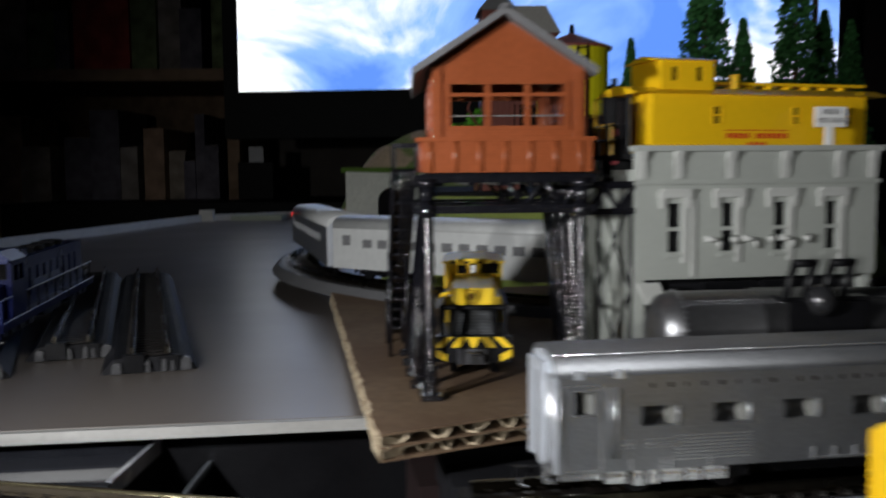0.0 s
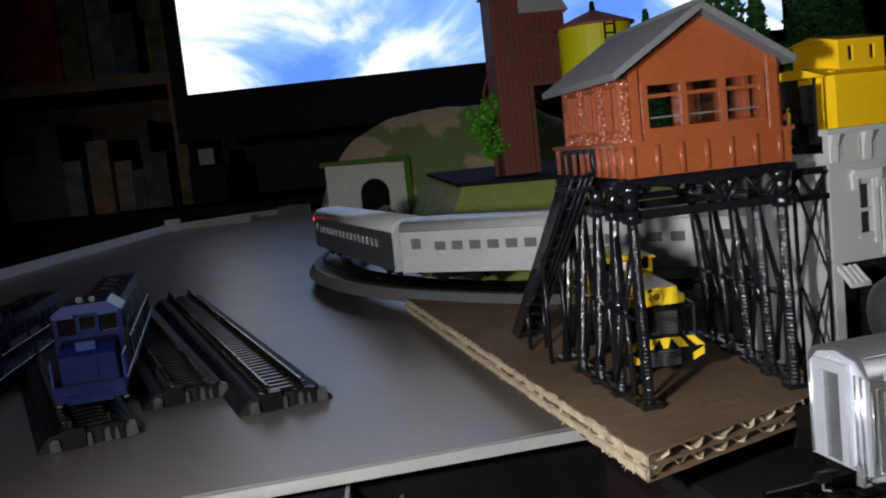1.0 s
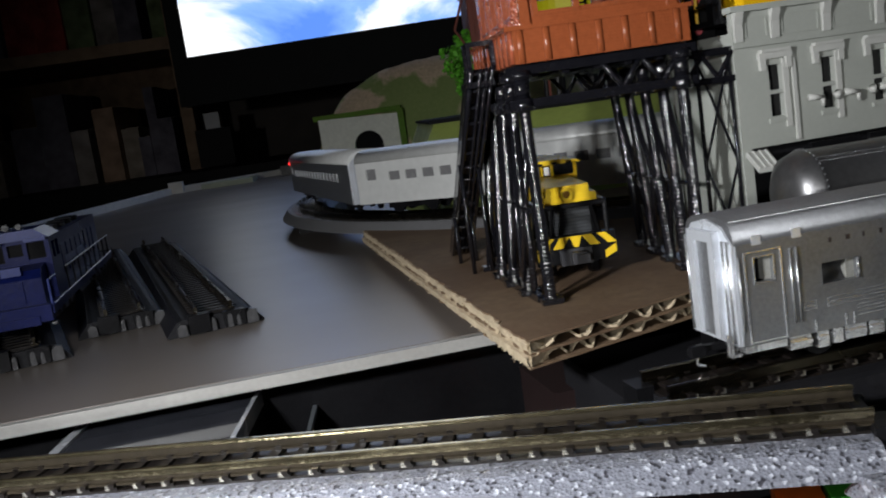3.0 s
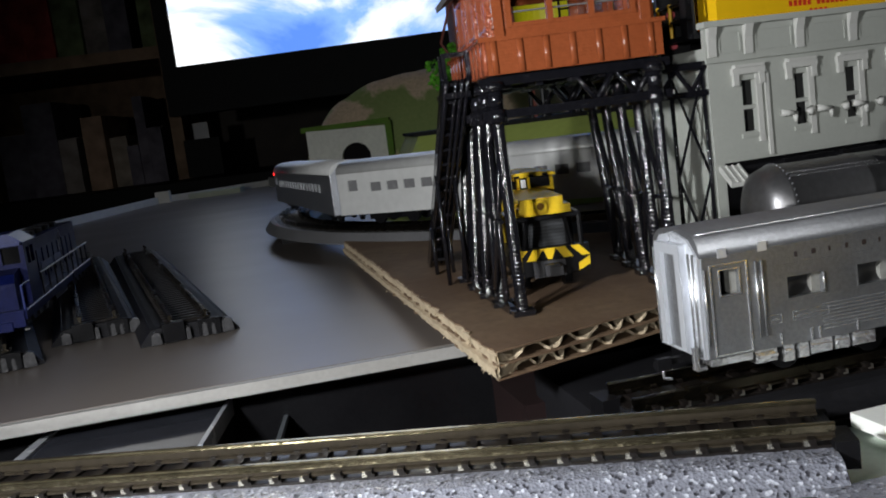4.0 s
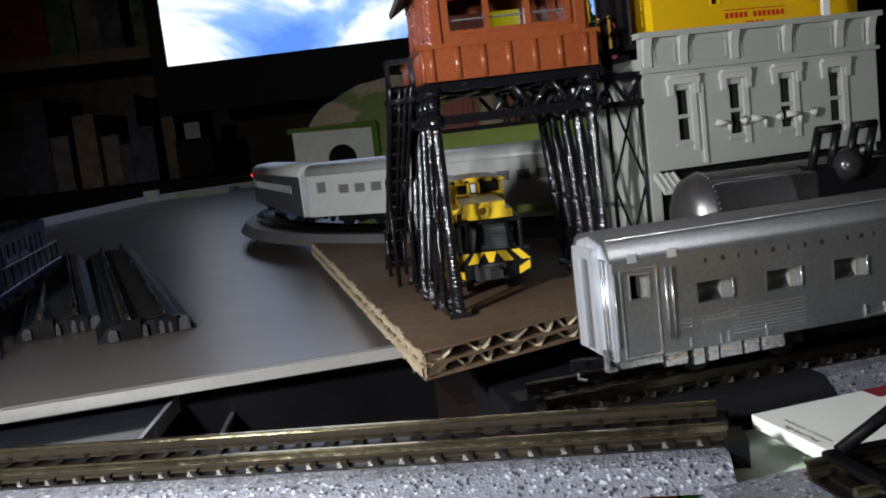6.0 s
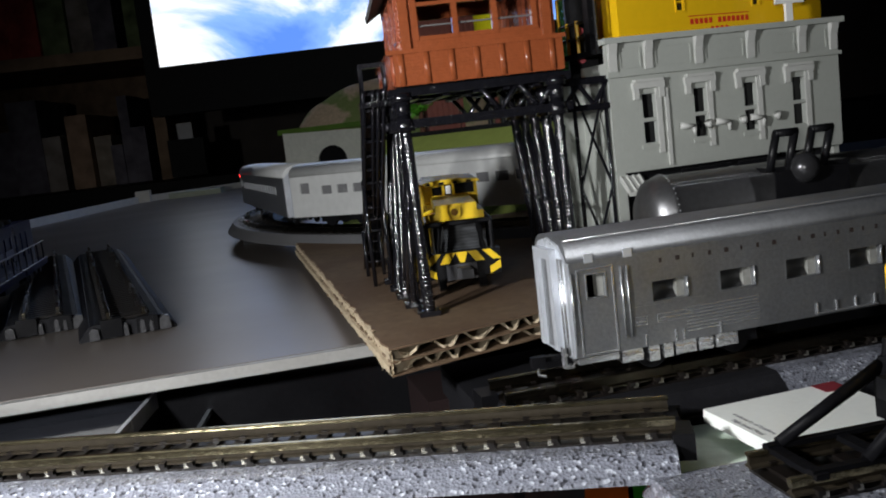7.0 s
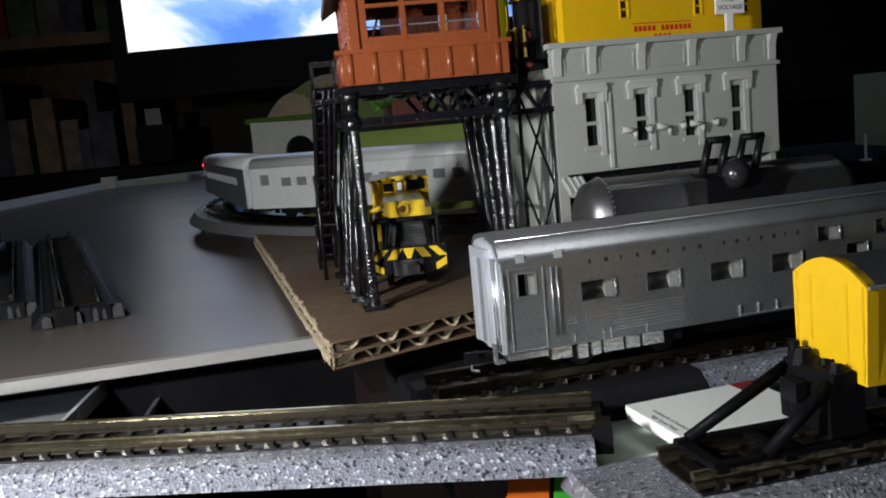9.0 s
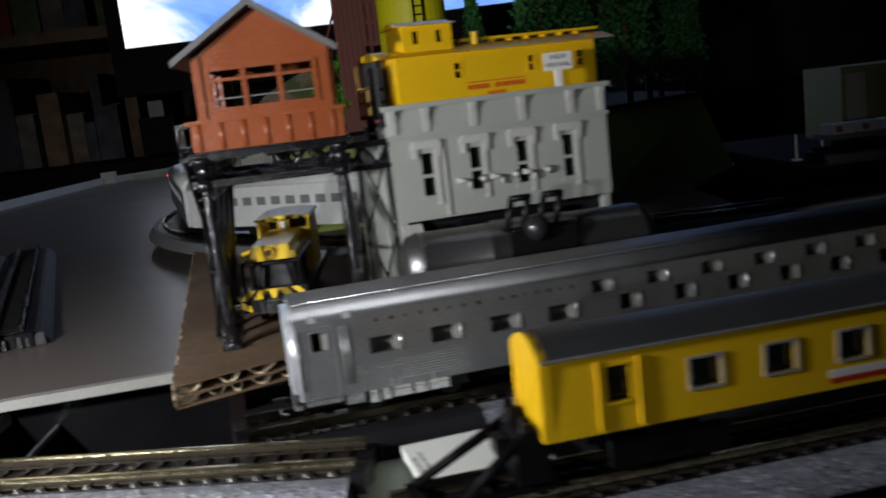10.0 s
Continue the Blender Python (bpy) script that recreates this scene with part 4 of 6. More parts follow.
# ---- silver passenger cars ----
def coach(label, at, turn, length=150.0, group="", detail=True, tail=False, size=1.0):
    """Local x runs along the car from 0, the near side is y=0, z from the rail head."""
    t = thing("passenger_car", label, "train car", at, turn, group, size=size)
    W, B, E, R = 14.6 if detail else 19.0, 4.4, 19.7, 23.7 if detail else 24.4
    C = W / 2
    if detail:
        holes = [(3.3, 6.4, 13.7, 17.4)] + [(14.3 + 12.05 * k, 20.3 + 12.05 * k, 11.5, 14.7) for k in range(4)]
        for k in range(6):
            holes += [(60.0 + 12.2 * k, 64.4 + 12.2 * k, 15.8, 18.4), (65.9 + 12.2 * k, 70.2 + 12.2 * k, 11.5, 14.7)]
    else:
        holes = [(5.2, 9.6, 13.2, 17.2)] + [(15.5 + 7.4 * k, 20.3 + 7.4 * k, 12.6, 15.8) for k in range(int((length - 30) / 7.4))]
    for y, sgn, nm in ((0.0, 1, "near_side"), (W, -1, "far_side")):
        bm = bmesh.new()
        holed(bm, 0.6, length - 0.6, B, E, holes, 0.8, lambda u, v, w: (u, y + sgn * w, v))
        # Tail car keeps the darker silver, as the less lit of the two.
        part(nm, bm, SILVER if detail or tail else TRAIN_SILVER, t)
    bm = bmesh.new()
    prof = []
    for k in range(19):
        a = math.pi * k / 18
        c = math.cos(a)
        prof.append((W / 2 - W / 2 * math.copysign(abs(c) ** 0.62, c), E - 0.05 + (R - E) * max(0.0, math.sin(a)) ** 0.8))
    prism(bm, prof, 0.3, length - 0.3)
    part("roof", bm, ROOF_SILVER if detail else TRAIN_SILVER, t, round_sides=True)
    if detail:
        part("roof_rim", rods([((0.3, 0.75, R - 0.55), (length - 0.3, 0.75, R - 0.55), 0.09)], 6), SILVER_TRIM, t, round_sides=True)
    if not detail:
        part("inner_panes", boxes((1.5, length - 1.5, 0.5, 0.75, 11.6, 17.6), (1.5, length - 1.5, W - 0.75, W - 0.5, 11.6, 17.6)), TRAIN_PANE, t)
    if detail:
        part("inner_panes", boxes((1.5, length - 1.5, 4.4, 4.7, 6.0, 18.8)), PANE_GREY, t)
    part("floor_pan", boxes((1, length - 1, 0.8, W - 0.8, B, B + 1.2)), BLACK, t)
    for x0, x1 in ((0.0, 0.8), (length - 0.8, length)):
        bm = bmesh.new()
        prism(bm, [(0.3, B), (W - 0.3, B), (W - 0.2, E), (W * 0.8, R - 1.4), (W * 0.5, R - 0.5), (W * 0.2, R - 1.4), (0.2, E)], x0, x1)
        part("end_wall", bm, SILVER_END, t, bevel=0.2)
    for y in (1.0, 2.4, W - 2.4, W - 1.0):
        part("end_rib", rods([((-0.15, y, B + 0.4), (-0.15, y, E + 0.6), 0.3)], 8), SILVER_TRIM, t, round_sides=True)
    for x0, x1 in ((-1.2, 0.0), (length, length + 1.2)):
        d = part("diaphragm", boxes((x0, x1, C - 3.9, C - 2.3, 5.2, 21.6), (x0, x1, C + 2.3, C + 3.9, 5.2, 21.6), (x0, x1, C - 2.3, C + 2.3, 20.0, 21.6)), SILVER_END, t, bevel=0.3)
        part("door", boxes((min(x0, x1) + 0.7, max(x0, x1) - 0.3, C - 2.3, C + 2.3, 5.2, 20.0)), SILVER, d)
    if detail:
        for a, b, c, d in holes[1:]:
            bm = bmesh.new()
            frame_bars(bm, a, b, c, d, 0.17, lambda u, v, w: (u, w * 0.4, v))
            part("window_frame", bm, SILVER, t)
            # Hollow insert and pale right-hand block stand in for the glow inside each window.
            bm = bmesh.new()
            rows = [[bm.verts.new((a + (b - a) * i / 8, 1.0 + 1.5 * math.sin(math.pi * i / 8) * math.sin(math.pi * j / 6), c + (d - c) * j / 6)) for i in range(9)] for j in range(7)]
            for low, high in zip(rows, rows[1:]):
                for i in range(8):
                    bm.faces.new((low[i], low[i + 1], high[i + 1], high[i]))
            part("window_insert", bm, WINDOW_INSERT, t, "smoky hollow window insert", smooth=True)
            part("window_block", boxes((b - 1.4, b + 0.2, 0.85, 2.2, c, d)), WINDOW_BLOCK, t, "hazy pale block behind the window", bevel=0.3)
            # Bright rod on the right edge alone stands in for the frame's glint.
            part("window_bead", rods([((b + 0.12, -0.06, c), (b + 0.12, -0.06, d), 0.22)], 8), SILVER_TRIM, t, round_sides=True)
        part("window_block", boxes((5.3, 6.6, 0.85, 2.2, 13.7, 17.4)), WINDOW_BLOCK, t, "hazy pale block behind the window", bevel=0.3)
        bm = bmesh.new()
        frame_bars(bm, 3.3, 6.4, 13.7, 17.4, 0.2, lambda u, v, w: (u, w, v))
        frame_bars(bm, 1.9, 7.6, 4.9, 18.2, 0.24, lambda u, v, w: (u, w, v))
        part("door_frame", bm, SILVER_TRIM, t)
        for x in (0.7, 9.1, 10.1):
            part("grab_iron", rods([((x, -0.25, 6.6), (x, -0.25, 18.0), 0.15)], 8), SILVER_TRIM, t, round_sides=True)
        for k in range(8):
            part("fluting", rods([((19.8, 0.05, 5.8 + k * 0.55), (33, 0.05, 5.8 + k * 0.55), 0.12)], 6), SILVER_TRIM, t)
        part("belt_rail", boxes((10.6, length - 6, -0.05, 0.0, 10.9, 11.05), (10.6, 59, -0.05, 0.0, 16.6, 16.7)), SILVER, t)
        x = 15.8
        for word, gap in ((8, 2.9), (7, 2.45)):
            for k in range(word):
                part("letter_bar", boxes((x, x + (0.5, 0.75, 0.35)[k % 3], -0.05, 0.02, 17.6, 18.35)), LETTER, t)
                x += gap
            x += 1.9
        for xa, xb in ((10.8, 13.0), (14.8, 21.0)):
            part("name_plate", boxes((xa, xb, -0.06, 0.0, 8.0, 8.1), (xa, xb, -0.06, 0.0, 9.3, 9.4), (xa, xa + 0.12, -0.06, 0.0, 8.1, 9.3), (xb - 0.12, xb, -0.06, 0.0, 8.1, 9.3), (xa + 0.4, xb - 0.4, -0.04, 0.0, 8.5, 8.8)), SILVER_TRIM, t)
        for xa in (3.2, 9.8):
            part("roof_vent", boxes((xa, xa + 1.5, -0.1, 0.8, 19.3, 20.7)), SILVER_END, t, bevel=0.2)
        for k in range(4):
            part("skirt_step", boxes((43.6 + 3.7 * k, 43.85 + 3.7 * k, -0.25, 0.2, 4.7, 6.6)), SILVER_TRIM, t)
        part("skirt_rail", boxes((43.6, 55.4, -0.3, 0.1, 4.7, 5.0)), SILVER_TRIM, t)
        for xa in (12.4, 17.6, 19.0, 25.6):
            part("skirt_post", boxes((xa, xa + 0.28, -0.15, 0.2, 4.6, 6.4)), SILVER_TRIM, t)
        rnd = random.Random(6)
        for xa, xb in ((8.6, 12.2), (13.2, 15.0), (15.6, 17.2), (17.8, 21.5), (22, 24.5), (25, 29.0)):
            part("underfloor_box", boxes((xa, xb, 0.2 + rnd.uniform(0, 0.8), W - 3, 1.5 + rnd.uniform(0, 0.8), B), (xa + 0.2, xb - 0.3, 0.0, 1.2, 3.0, 3.5)), SILVER_TRIM, t, bevel=0.22)
        part("underfloor_box", boxes((38, 74, 3, W - 3, 1.8, B)), BLACK, t, bevel=0.3)
        part("step", boxes((1.0, 7.8, 0.3, 3, 3.2, B)), SILVER_TRIM, t, bevel=0.2)
        coup = part("coupler", boxes((-2.8, 1.0, C - 0.6, C + 0.6, 2.8, 3.7), (-4.9, -2.6, C - 1.3, C - 0.2, 2.3, 4.1), (-4.6, -2.6, C - 0.2, C + 1.1, 2.3, 3.2)), BLACK, t, bevel=0.3)
        part("trip_pin", rods([((-3.8, C - 0.6, 2.4), (-3.8, C - 0.6, 0.9), 0.22), ((-3.8, C - 0.6, 0.9), (-2.6, C - 0.9, 0.6), 0.22)], 8), SILVER_TRIM, coup)
        part("end_step", boxes((-1.4, 0.2, 0.2, 1.6, 3.0, 3.5), (-1.4, -1.0, 0.2, 0.6, 3.5, 6.4), (-1.4, -1.0, 1.2, 1.6, 3.5, 6.4)), SILVER_TRIM, t, bevel=0.12)
    for cx in (22.0, length - 22.0):
        tr = part("truck", boxes((cx - 11, cx + 11, C - 5.9, C - 4.5, 2.0, 4.2), (cx - 11, cx + 11, C + 4.5, C + 5.9, 2.0, 4.2), (cx - 3, cx + 3, C - 5.9, C + 5.9, 2.4, 4.3)), BLACK, t, bevel=0.3)
        for wx in (-7.5, 7.5):
            part("axle", rods([((cx + wx, C - 4.9, 2.9), (cx + wx, C - 3.5, 2.9), 2.8), ((cx + wx, C + 3.5, 2.9), (cx + wx, C + 4.9, 2.9), 2.8), ((cx + wx, C - 4.5, 2.9), (cx + wx, C + 4.5, 2.9), 0.6)], 16), BLACK, tr)
    if tail:
        bm = bmesh.new()
        rod(bm, (-0.2, 1.2, 18.8), (-1.8, 1.2, 18.8), 1.5, 1.1, 12)
        part("marker_lamp", bm, glow("red_marker", (1.0, 0.03, 0.03), 5.0), t, "lit red marker lamp")
    return t


coach("silver streamlined sleeping car with small square windows on the ballasted track", (13.62, 140.76, 3.82), 14.95, size=0.957)
for k, s in enumerate((4.0, 158.0)):
    a, _ = loop_place(s, 9.5)
    b, _ = loop_place(s + 150, 9.5)
    d = b - a
    coach("silver streamlined passenger car on the curved loop", (a.x, a.y, LZ + 6.0), math.degrees(math.atan2(d.y, d.x)), d.length, "cars of the silver train", False, k == 0)

# ---- yellow coach on the siding ----
yc = thing("passenger_car", "bright yellow passenger car with a dark grey roof on the siding", "train car", (55.6, 107.7, 5.6), 13.0, size=0.95)
YL, YW = 150.0, 14.6
yholes = [(9.5, 13.5, 8.5, 14.2)] + [(23.2 + 12.8 * k, 28.4 + 12.8 * k, 8.4, 13.0) for k in range(9)]
for y, sgn, nm in ((0.0, 1, "near_side"), (YW, -1, "far_side")):
    bm = bmesh.new()
    holed(bm, 0.8, YL - 0.8, 3.8, 16.6, yholes, 0.8, lambda u, v, w: (u, y + sgn * w, v))
    part(nm, bm, YELLOW_CAR, yc)
yprof = [(-0.35 + (YW + 0.7) * k / 14, 16.4 + 3.0 * math.sin(math.pi * k / 14) ** 0.9) for k in range(15)]
bm = bmesh.new()
prism(bm, yprof, -0.4, YL + 0.4)
part("roof", bm, mat("dark_grey_coach_roof", (0.035, 0.036, 0.038), 0.45, vary=0.2, bump=0.1), yc, "dark grey rounded roof")
for x0, x1 in ((0.0, 0.8), (YL - 0.8, YL)):
    bm = bmesh.new()
    prism(bm, [(0, 3.8), (YW, 3.8)] + yprof[::-1], x0 - (0.8 if x0 == 0 else 0), x1)
    part("end_wall", bm, YELLOW_CAR, yc)
for y in (0.5, 3.6, YW - 3.6, YW - 0.5):
    part("end_rib", rods([((-0.85, y, 4.2), (-0.85, y, 16.6), 0.22)], 6), YELLOW_CAR, yc)
part("eave_trim", rods([((-0.6, -0.4, 16.5), (YL, -0.4, 16.5), 0.28)], 6), mat("grey_roof_edge", (0.25, 0.25, 0.25), 0.35, 0.3), yc, "grey roof edge")
part("inner_panes", boxes((1.5, YL - 1.5, 1.3, 1.6, 7.6, 14.8), (1.5, YL - 1.5, YW - 1.6, YW - 1.3, 7.6, 14.8)), PANE_GREY, yc)
part("floor_pan", boxes((1, YL - 1, 0.9, YW - 0.9, 3.8, 4.8)), BLACK, yc)
for a, b, c, d in yholes:
    bm = bmesh.new()
    frame_bars(bm, a, b, c, d, 0.4, lambda u, v, w: (u, w, v))
    part("window_frame", bm, YELLOW_CAR if a < 20 else mat("grey_window_frame", (0.30, 0.30, 0.28), 0.5), yc)
part("door_edge", rods([((14.8, -0.2, 4.4), (14.8, -0.2, 15.2), 0.3), ((8.2, -0.2, 4.4), (8.2, -0.2, 15.2), 0.25)], 6), YELLOW_CAR, yc)
part("letter_band", boxes((47, 112, -0.08, 0.02, 4.8, 5.6)), RED, yc, "red and white lettering band")
part("letter_band", boxes((47, 112, -0.07, 0.02, 5.7, 7.0)), WHITE, yc)
part("coupler", boxes((-6.2, 0, 6.0, 8.8, 1.4, 3.4), (-7.2, -5.6, 5.6, 9.2, 1.0, 3.8)), BLACK, yc, bevel=0.3)
for cx in (20, YL - 20):
    tr = part("truck", boxes((cx - 10, cx + 10, 1.2, 2.6, -2.8, 1.6), (cx - 10, cx + 10, 12, 13.4, -2.8, 1.6), (cx - 3, cx + 3, 1.2, 13.4, -1.8, 3.7)), BLACK, yc, bevel=0.3)
    for wx in (-6.5, 6.5):
        part("axle", rods([((cx + wx, 2.4, -1.5), (cx + wx, 3.8, -1.5), 2.7), ((cx + wx, 10.8, -1.5), (cx + wx, 12.2, -1.5), 2.7), ((cx + wx, 3, -1.5), (cx + wx, 12, -1.5), 0.6)], 16), BLACK, tr)

bumper = thing("track_bumper", "black buffer stop at the end of the siding", "bumper", (33.6, 110.0, 1.6), 13.0)
SHINY = mat("shiny_black_casting", (0.005, 0.005, 0.006), 0.45, vary=0.3, bump=0.35, bump_scale=600, spec=0.06)
for y in (-4.5, 4.5):
    part("brace", rods([((2.4 if y > 0 else 8.0, y, 0.4), (17.0, y, 7.8), 0.75, 0.9)], 10), SHINY, bumper, round_sides=True)
    part("back_brace", rods([((22.4, y, 0.4), (18.0, y, 6.2), 0.85, 0.9)], 10), SHINY, bumper, round_sides=True)
    part("base_rail", boxes((0.8, 24, y - 0.6, y + 0.6, -0.1, 0.5)), SHINY, bumper, bevel=0.2)
rnd = random.Random(21)
bm = bmesh.new()
prism(bm, [(16.4, 1.2), (16.2, 6.6), (17.0, 8.9), (19.4, 9.4), (21.0, 8.0), (21.4, 1.2)], -5.4, 5.0, "y")
bmesh.ops.triangulate(bm, faces=bm.faces)
bmesh.ops.subdivide_edges(bm, edges=bm.edges, cuts=3, use_grid_fill=True)
for v in bm.verts:
    v.co += Vector((rnd.uniform(-0.4, 0.4), rnd.uniform(-0.35, 0.35), rnd.uniform(-0.4, 0.4))) * MM
part("beam", bm, SHINY, bumper)
for y, w, x0, top in ((-4.0, 1.0, 17.0, 10.0), (-1.0, 0.7, 17.6, 9.8), (2.6, 1.4, 16.9, 10.5)):
    bm = bmesh.new()
    rod(bm, (x0 + 1.2, y, 8.4), (x0 + 1.4, y + 0.2, top), w * 1.3, w * 0.8, 9)
    part("cap", bm, SHINY, bumper, bevel=0.25)
part("pad", rods([((19.4, -3.0, 5.3), (22.0, -3.0, 5.3), 1.5, 1.3), ((19.4, 3.0, 5.3), (22.0, 3.0, 5.3), 1.5, 1.3)], 14), SHINY, bumper)
part("lamp_knob", rods([((18.2, 4.4, 8.6), (18.2, 4.4, 11.2), 1.0, 0.7)], 10), SHINY, bumper)
for x in (0.9, 10.0, 19.0):
    part("cross_tie", boxes((x, x + 1.6, -5.6, 5.6, -0.5, 0.2)), SHINY, bumper, bevel=0.15)

# ---- white box, packages ----
wbox = thing("card_box", "flat white printed box wedged between the tracks", "box", (31.0, 135.6, -5.4), 16.5)
part("lid", boxes((0, 22, -17, 0, 3.6, 5.5)), WHITE_CARD, wbox, bevel=0.25)
part("inner_tray", boxes((2.6, 21, -16, -1, 1.9, 3.6)), WHITE_CARD, wbox)
part("corner_patch", boxes((18.2, 22.08, -3.6, 0.08, 4.6, 5.58)), MAROON, wbox, "maroon printed corner")
writing("trademarks of Southern", wbox, FAINT, 1.0, mm_pose(2.3, -9.2, 5.53, 0, 0, -90), "printed_line")
writing("High Speed Metal", wbox, FAINT, 1.0, mm_pose(0.9, -9.8, 5.53, 0, 0, -90), "printed_line")
tray = thing("plastic_tray", "pale green plastic tray beneath the white box", "tray", (24.6, 118.4, -12.2), 8)
part("tray", boxes((0.6, 26, 3.2, 20, 0, 8.6)), PALE_GREEN, tray, bevel=0.5)
part("base", boxes((4, 24, 5, 18, -743, 0)), BLACK, tray)
for x, y, turn, half, m, lab in ((14.1, 120.2, -8, 2.9, ORANGE_BOX, "small orange package below the front track"), (19.9, 119.4, -8, 2.3, GREEN_BOX, "small green package below the front track")):
    p = thing("package", lab, "package", (x, y, -42), turn, "packages below the track")
    part("carton", boxes((-half, half, -1, 7, 0, 35.5)), m, p, bevel=0.4)
    part("printed_panel", boxes((-half + 0.6, half - 1.2, -1.12, -1.0, 4, 30)), mat("dark_printed_panel", (0.03, 0.02, 0.02), 0.5), p, "dark printed panel")
    part("base", boxes((-half + 0.3, half - 0.3, 0, 8, -712, 0)), BLACK, p)

# ---- grey town building with the things on and before it ----
bld = thing("town_building", "pale grey plastic brick-front building with four tall windows", "building", (30.73, 192.61, 4.5), 17.0, size=0.955)
BW, BH = 56.8, 56.4
wx = [7.4 + 12.35 * k for k in range(4)]
bholes = []
for x in wx:
    bholes += [(x, x + 3.1, 33.8, 38.4), (x, x + 3.1, 39.1, 44.2)]
bm = bmesh.new()
holed(bm, 0, BW, 28.6, BH - 1, bholes, 1.4, lambda u, v, w: (u, w, v))
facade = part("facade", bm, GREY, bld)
# Black sheet stands in for the unlit inside behind the windows.
part("inner_dark", boxes((3, BW - 3, 6.0, 6.4, 8, 50)), BLACK, bld)
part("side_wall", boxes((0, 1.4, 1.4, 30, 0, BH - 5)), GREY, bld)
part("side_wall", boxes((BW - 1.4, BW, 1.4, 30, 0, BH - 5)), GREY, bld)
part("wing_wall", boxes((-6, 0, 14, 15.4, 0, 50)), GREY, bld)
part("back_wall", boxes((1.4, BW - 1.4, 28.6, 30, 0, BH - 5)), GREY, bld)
part("roof", boxes((1.4, BW - 1.4, 1.4, 28.6, 49.0, 50.4)), BED_DARK, bld)
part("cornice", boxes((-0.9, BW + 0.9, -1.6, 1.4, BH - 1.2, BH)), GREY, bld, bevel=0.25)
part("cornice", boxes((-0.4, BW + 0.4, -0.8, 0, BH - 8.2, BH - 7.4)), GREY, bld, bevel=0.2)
for x in (0.3, 8.6, 20.6, 33.4, 46.4, BW - 2.2):
    bm = bmesh.new()
    prism(bm, [(-1.5, BH - 1.2), (0, BH - 1.2), (0, BH - 7.0), (-0.5, BH - 7.0), (-0.7, BH - 3.6)], x, x + 1.8)
    part("bracket", bm, GREY_LIGHT, bld, bevel=0.12)
for xa, xb in zip((0.3, 8.6, 20.6, 33.4, 46.4), (8.6, 20.6, 33.4, 46.4, BW - 2.2)):
    bm = bmesh.new()
    frame_bars(bm, xa + 2.9, xb - 1.0, BH - 6.2, BH - 2.6, 0.35, lambda u, v, w: (u, w, v))
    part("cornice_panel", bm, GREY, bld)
for x in wx:
    part("lintel", boxes((x - 2.3, x + 5.2, -0.9, 0, 45.4, 46.7), (x - 1.9, x + 4.8, -1.3, 0, 46.7, 47.3), (x - 2.1, x - 0.9, -0.8, 0, 43.2, 45.4), (x + 3.8, x + 5.0, -0.8, 0, 43.2, 45.4)), GREY_LIGHT, bld, bevel=0.12)
    # Pale strip on the right only: the lit window reveal, put into colour.
    part("jamb", boxes((x + 3.1, x + 4.3, -0.5, 0, 31.5, 45.2)), GREY_LIGHT, bld, bevel=0.1)
    part("sill", boxes((x - 0.8, x + 3.05, -0.4, 0, 32.6, 33.4)), GREY, bld, bevel=0.12)
    part("sash_rail", boxes((x, x + 2.9, 0.3, 0.9, 38.3, 39.0)), GREY_LIGHT, bld)
    part("pane", boxes((x - 0.3, x + 3.2, 1.5, 1.7, 33.4, 44.4)), PANE, bld)
for k in range(3):
    x = wx[1] - 4.2 + k * 8.6
    part("carved_scroll", rods([((x, -0.9, 36.6), (x + 3.6, -1.0, 36.2), 0.75, 0.4), ((x + 3.2, -0.9, 36.0), (x + 3.3, -0.9, 34.4), 0.6, 0.3), ((x + 6.6, -0.9, 36.8), (x + 7.4, -0.6, 35.6), 0.9, 0.6)], 8), GREY_LIGHT, bld, smooth=True)
part("pilaster", boxes((12.6, 13.4, -0.5, 0, 28.6, 45)), GREY_LIGHT, bld)
part("storefront", boxes((1.4, BW - 1.4, 5.0, 5.6, 0, 28.6)), BED_DARK, bld)
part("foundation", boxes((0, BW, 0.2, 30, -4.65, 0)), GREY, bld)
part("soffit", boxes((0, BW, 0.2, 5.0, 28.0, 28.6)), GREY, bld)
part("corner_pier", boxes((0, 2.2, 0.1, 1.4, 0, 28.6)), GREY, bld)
bm = bmesh.new()
prism(bm, [(0, 27.4), (0, 26.6), (-4, 23.4), (-4, 24.2)], 0.6, 5.6)
awn = part("awning", bm, GREY_LIGHT, bld, "pale ribbed awning")
for k in range(4):
    part("awning_rib", rods([((0.9 + 1.4 * k, 0, 27.5), (0.9 + 1.4 * k, -4, 24.3), 0.22)], 6), GREY_LIGHT, awn)
part("sign_bar", boxes((15, 27, -1.4, -0.4, 25.0, 27.4)), BLACK, bld, bevel=0.2)
part("sign_bar", boxes((29, 38, -1.4, -0.4, 25.0, 27.4)), BLACK, bld, bevel=0.2)

# caboose standing on the roof
cab = thing("caboose", "bright yellow caboose with a cupola standing on the building roof", "train car", (32.3, 194.6, 52.6), 22.5, size=1.018)
CL, CW = 55.0, 16.0
chol = [(15.9, 17.7, 10.2, 13.6), (34.9, 36.6, 10.2, 13.6), (48.2, 49.8, 10.2, 13.6)]
for y, sgn, nm in ((0.0, 1, "near_side"), (CW, -1, "far_side")):
    bm = bmesh.new()
    holed(bm, 2, CL - 2, 4.2, 16.2, chol, 0.7, lambda u, v, w: (u, y + sgn * w, v))
    part(nm, bm, YELLOW, cab)
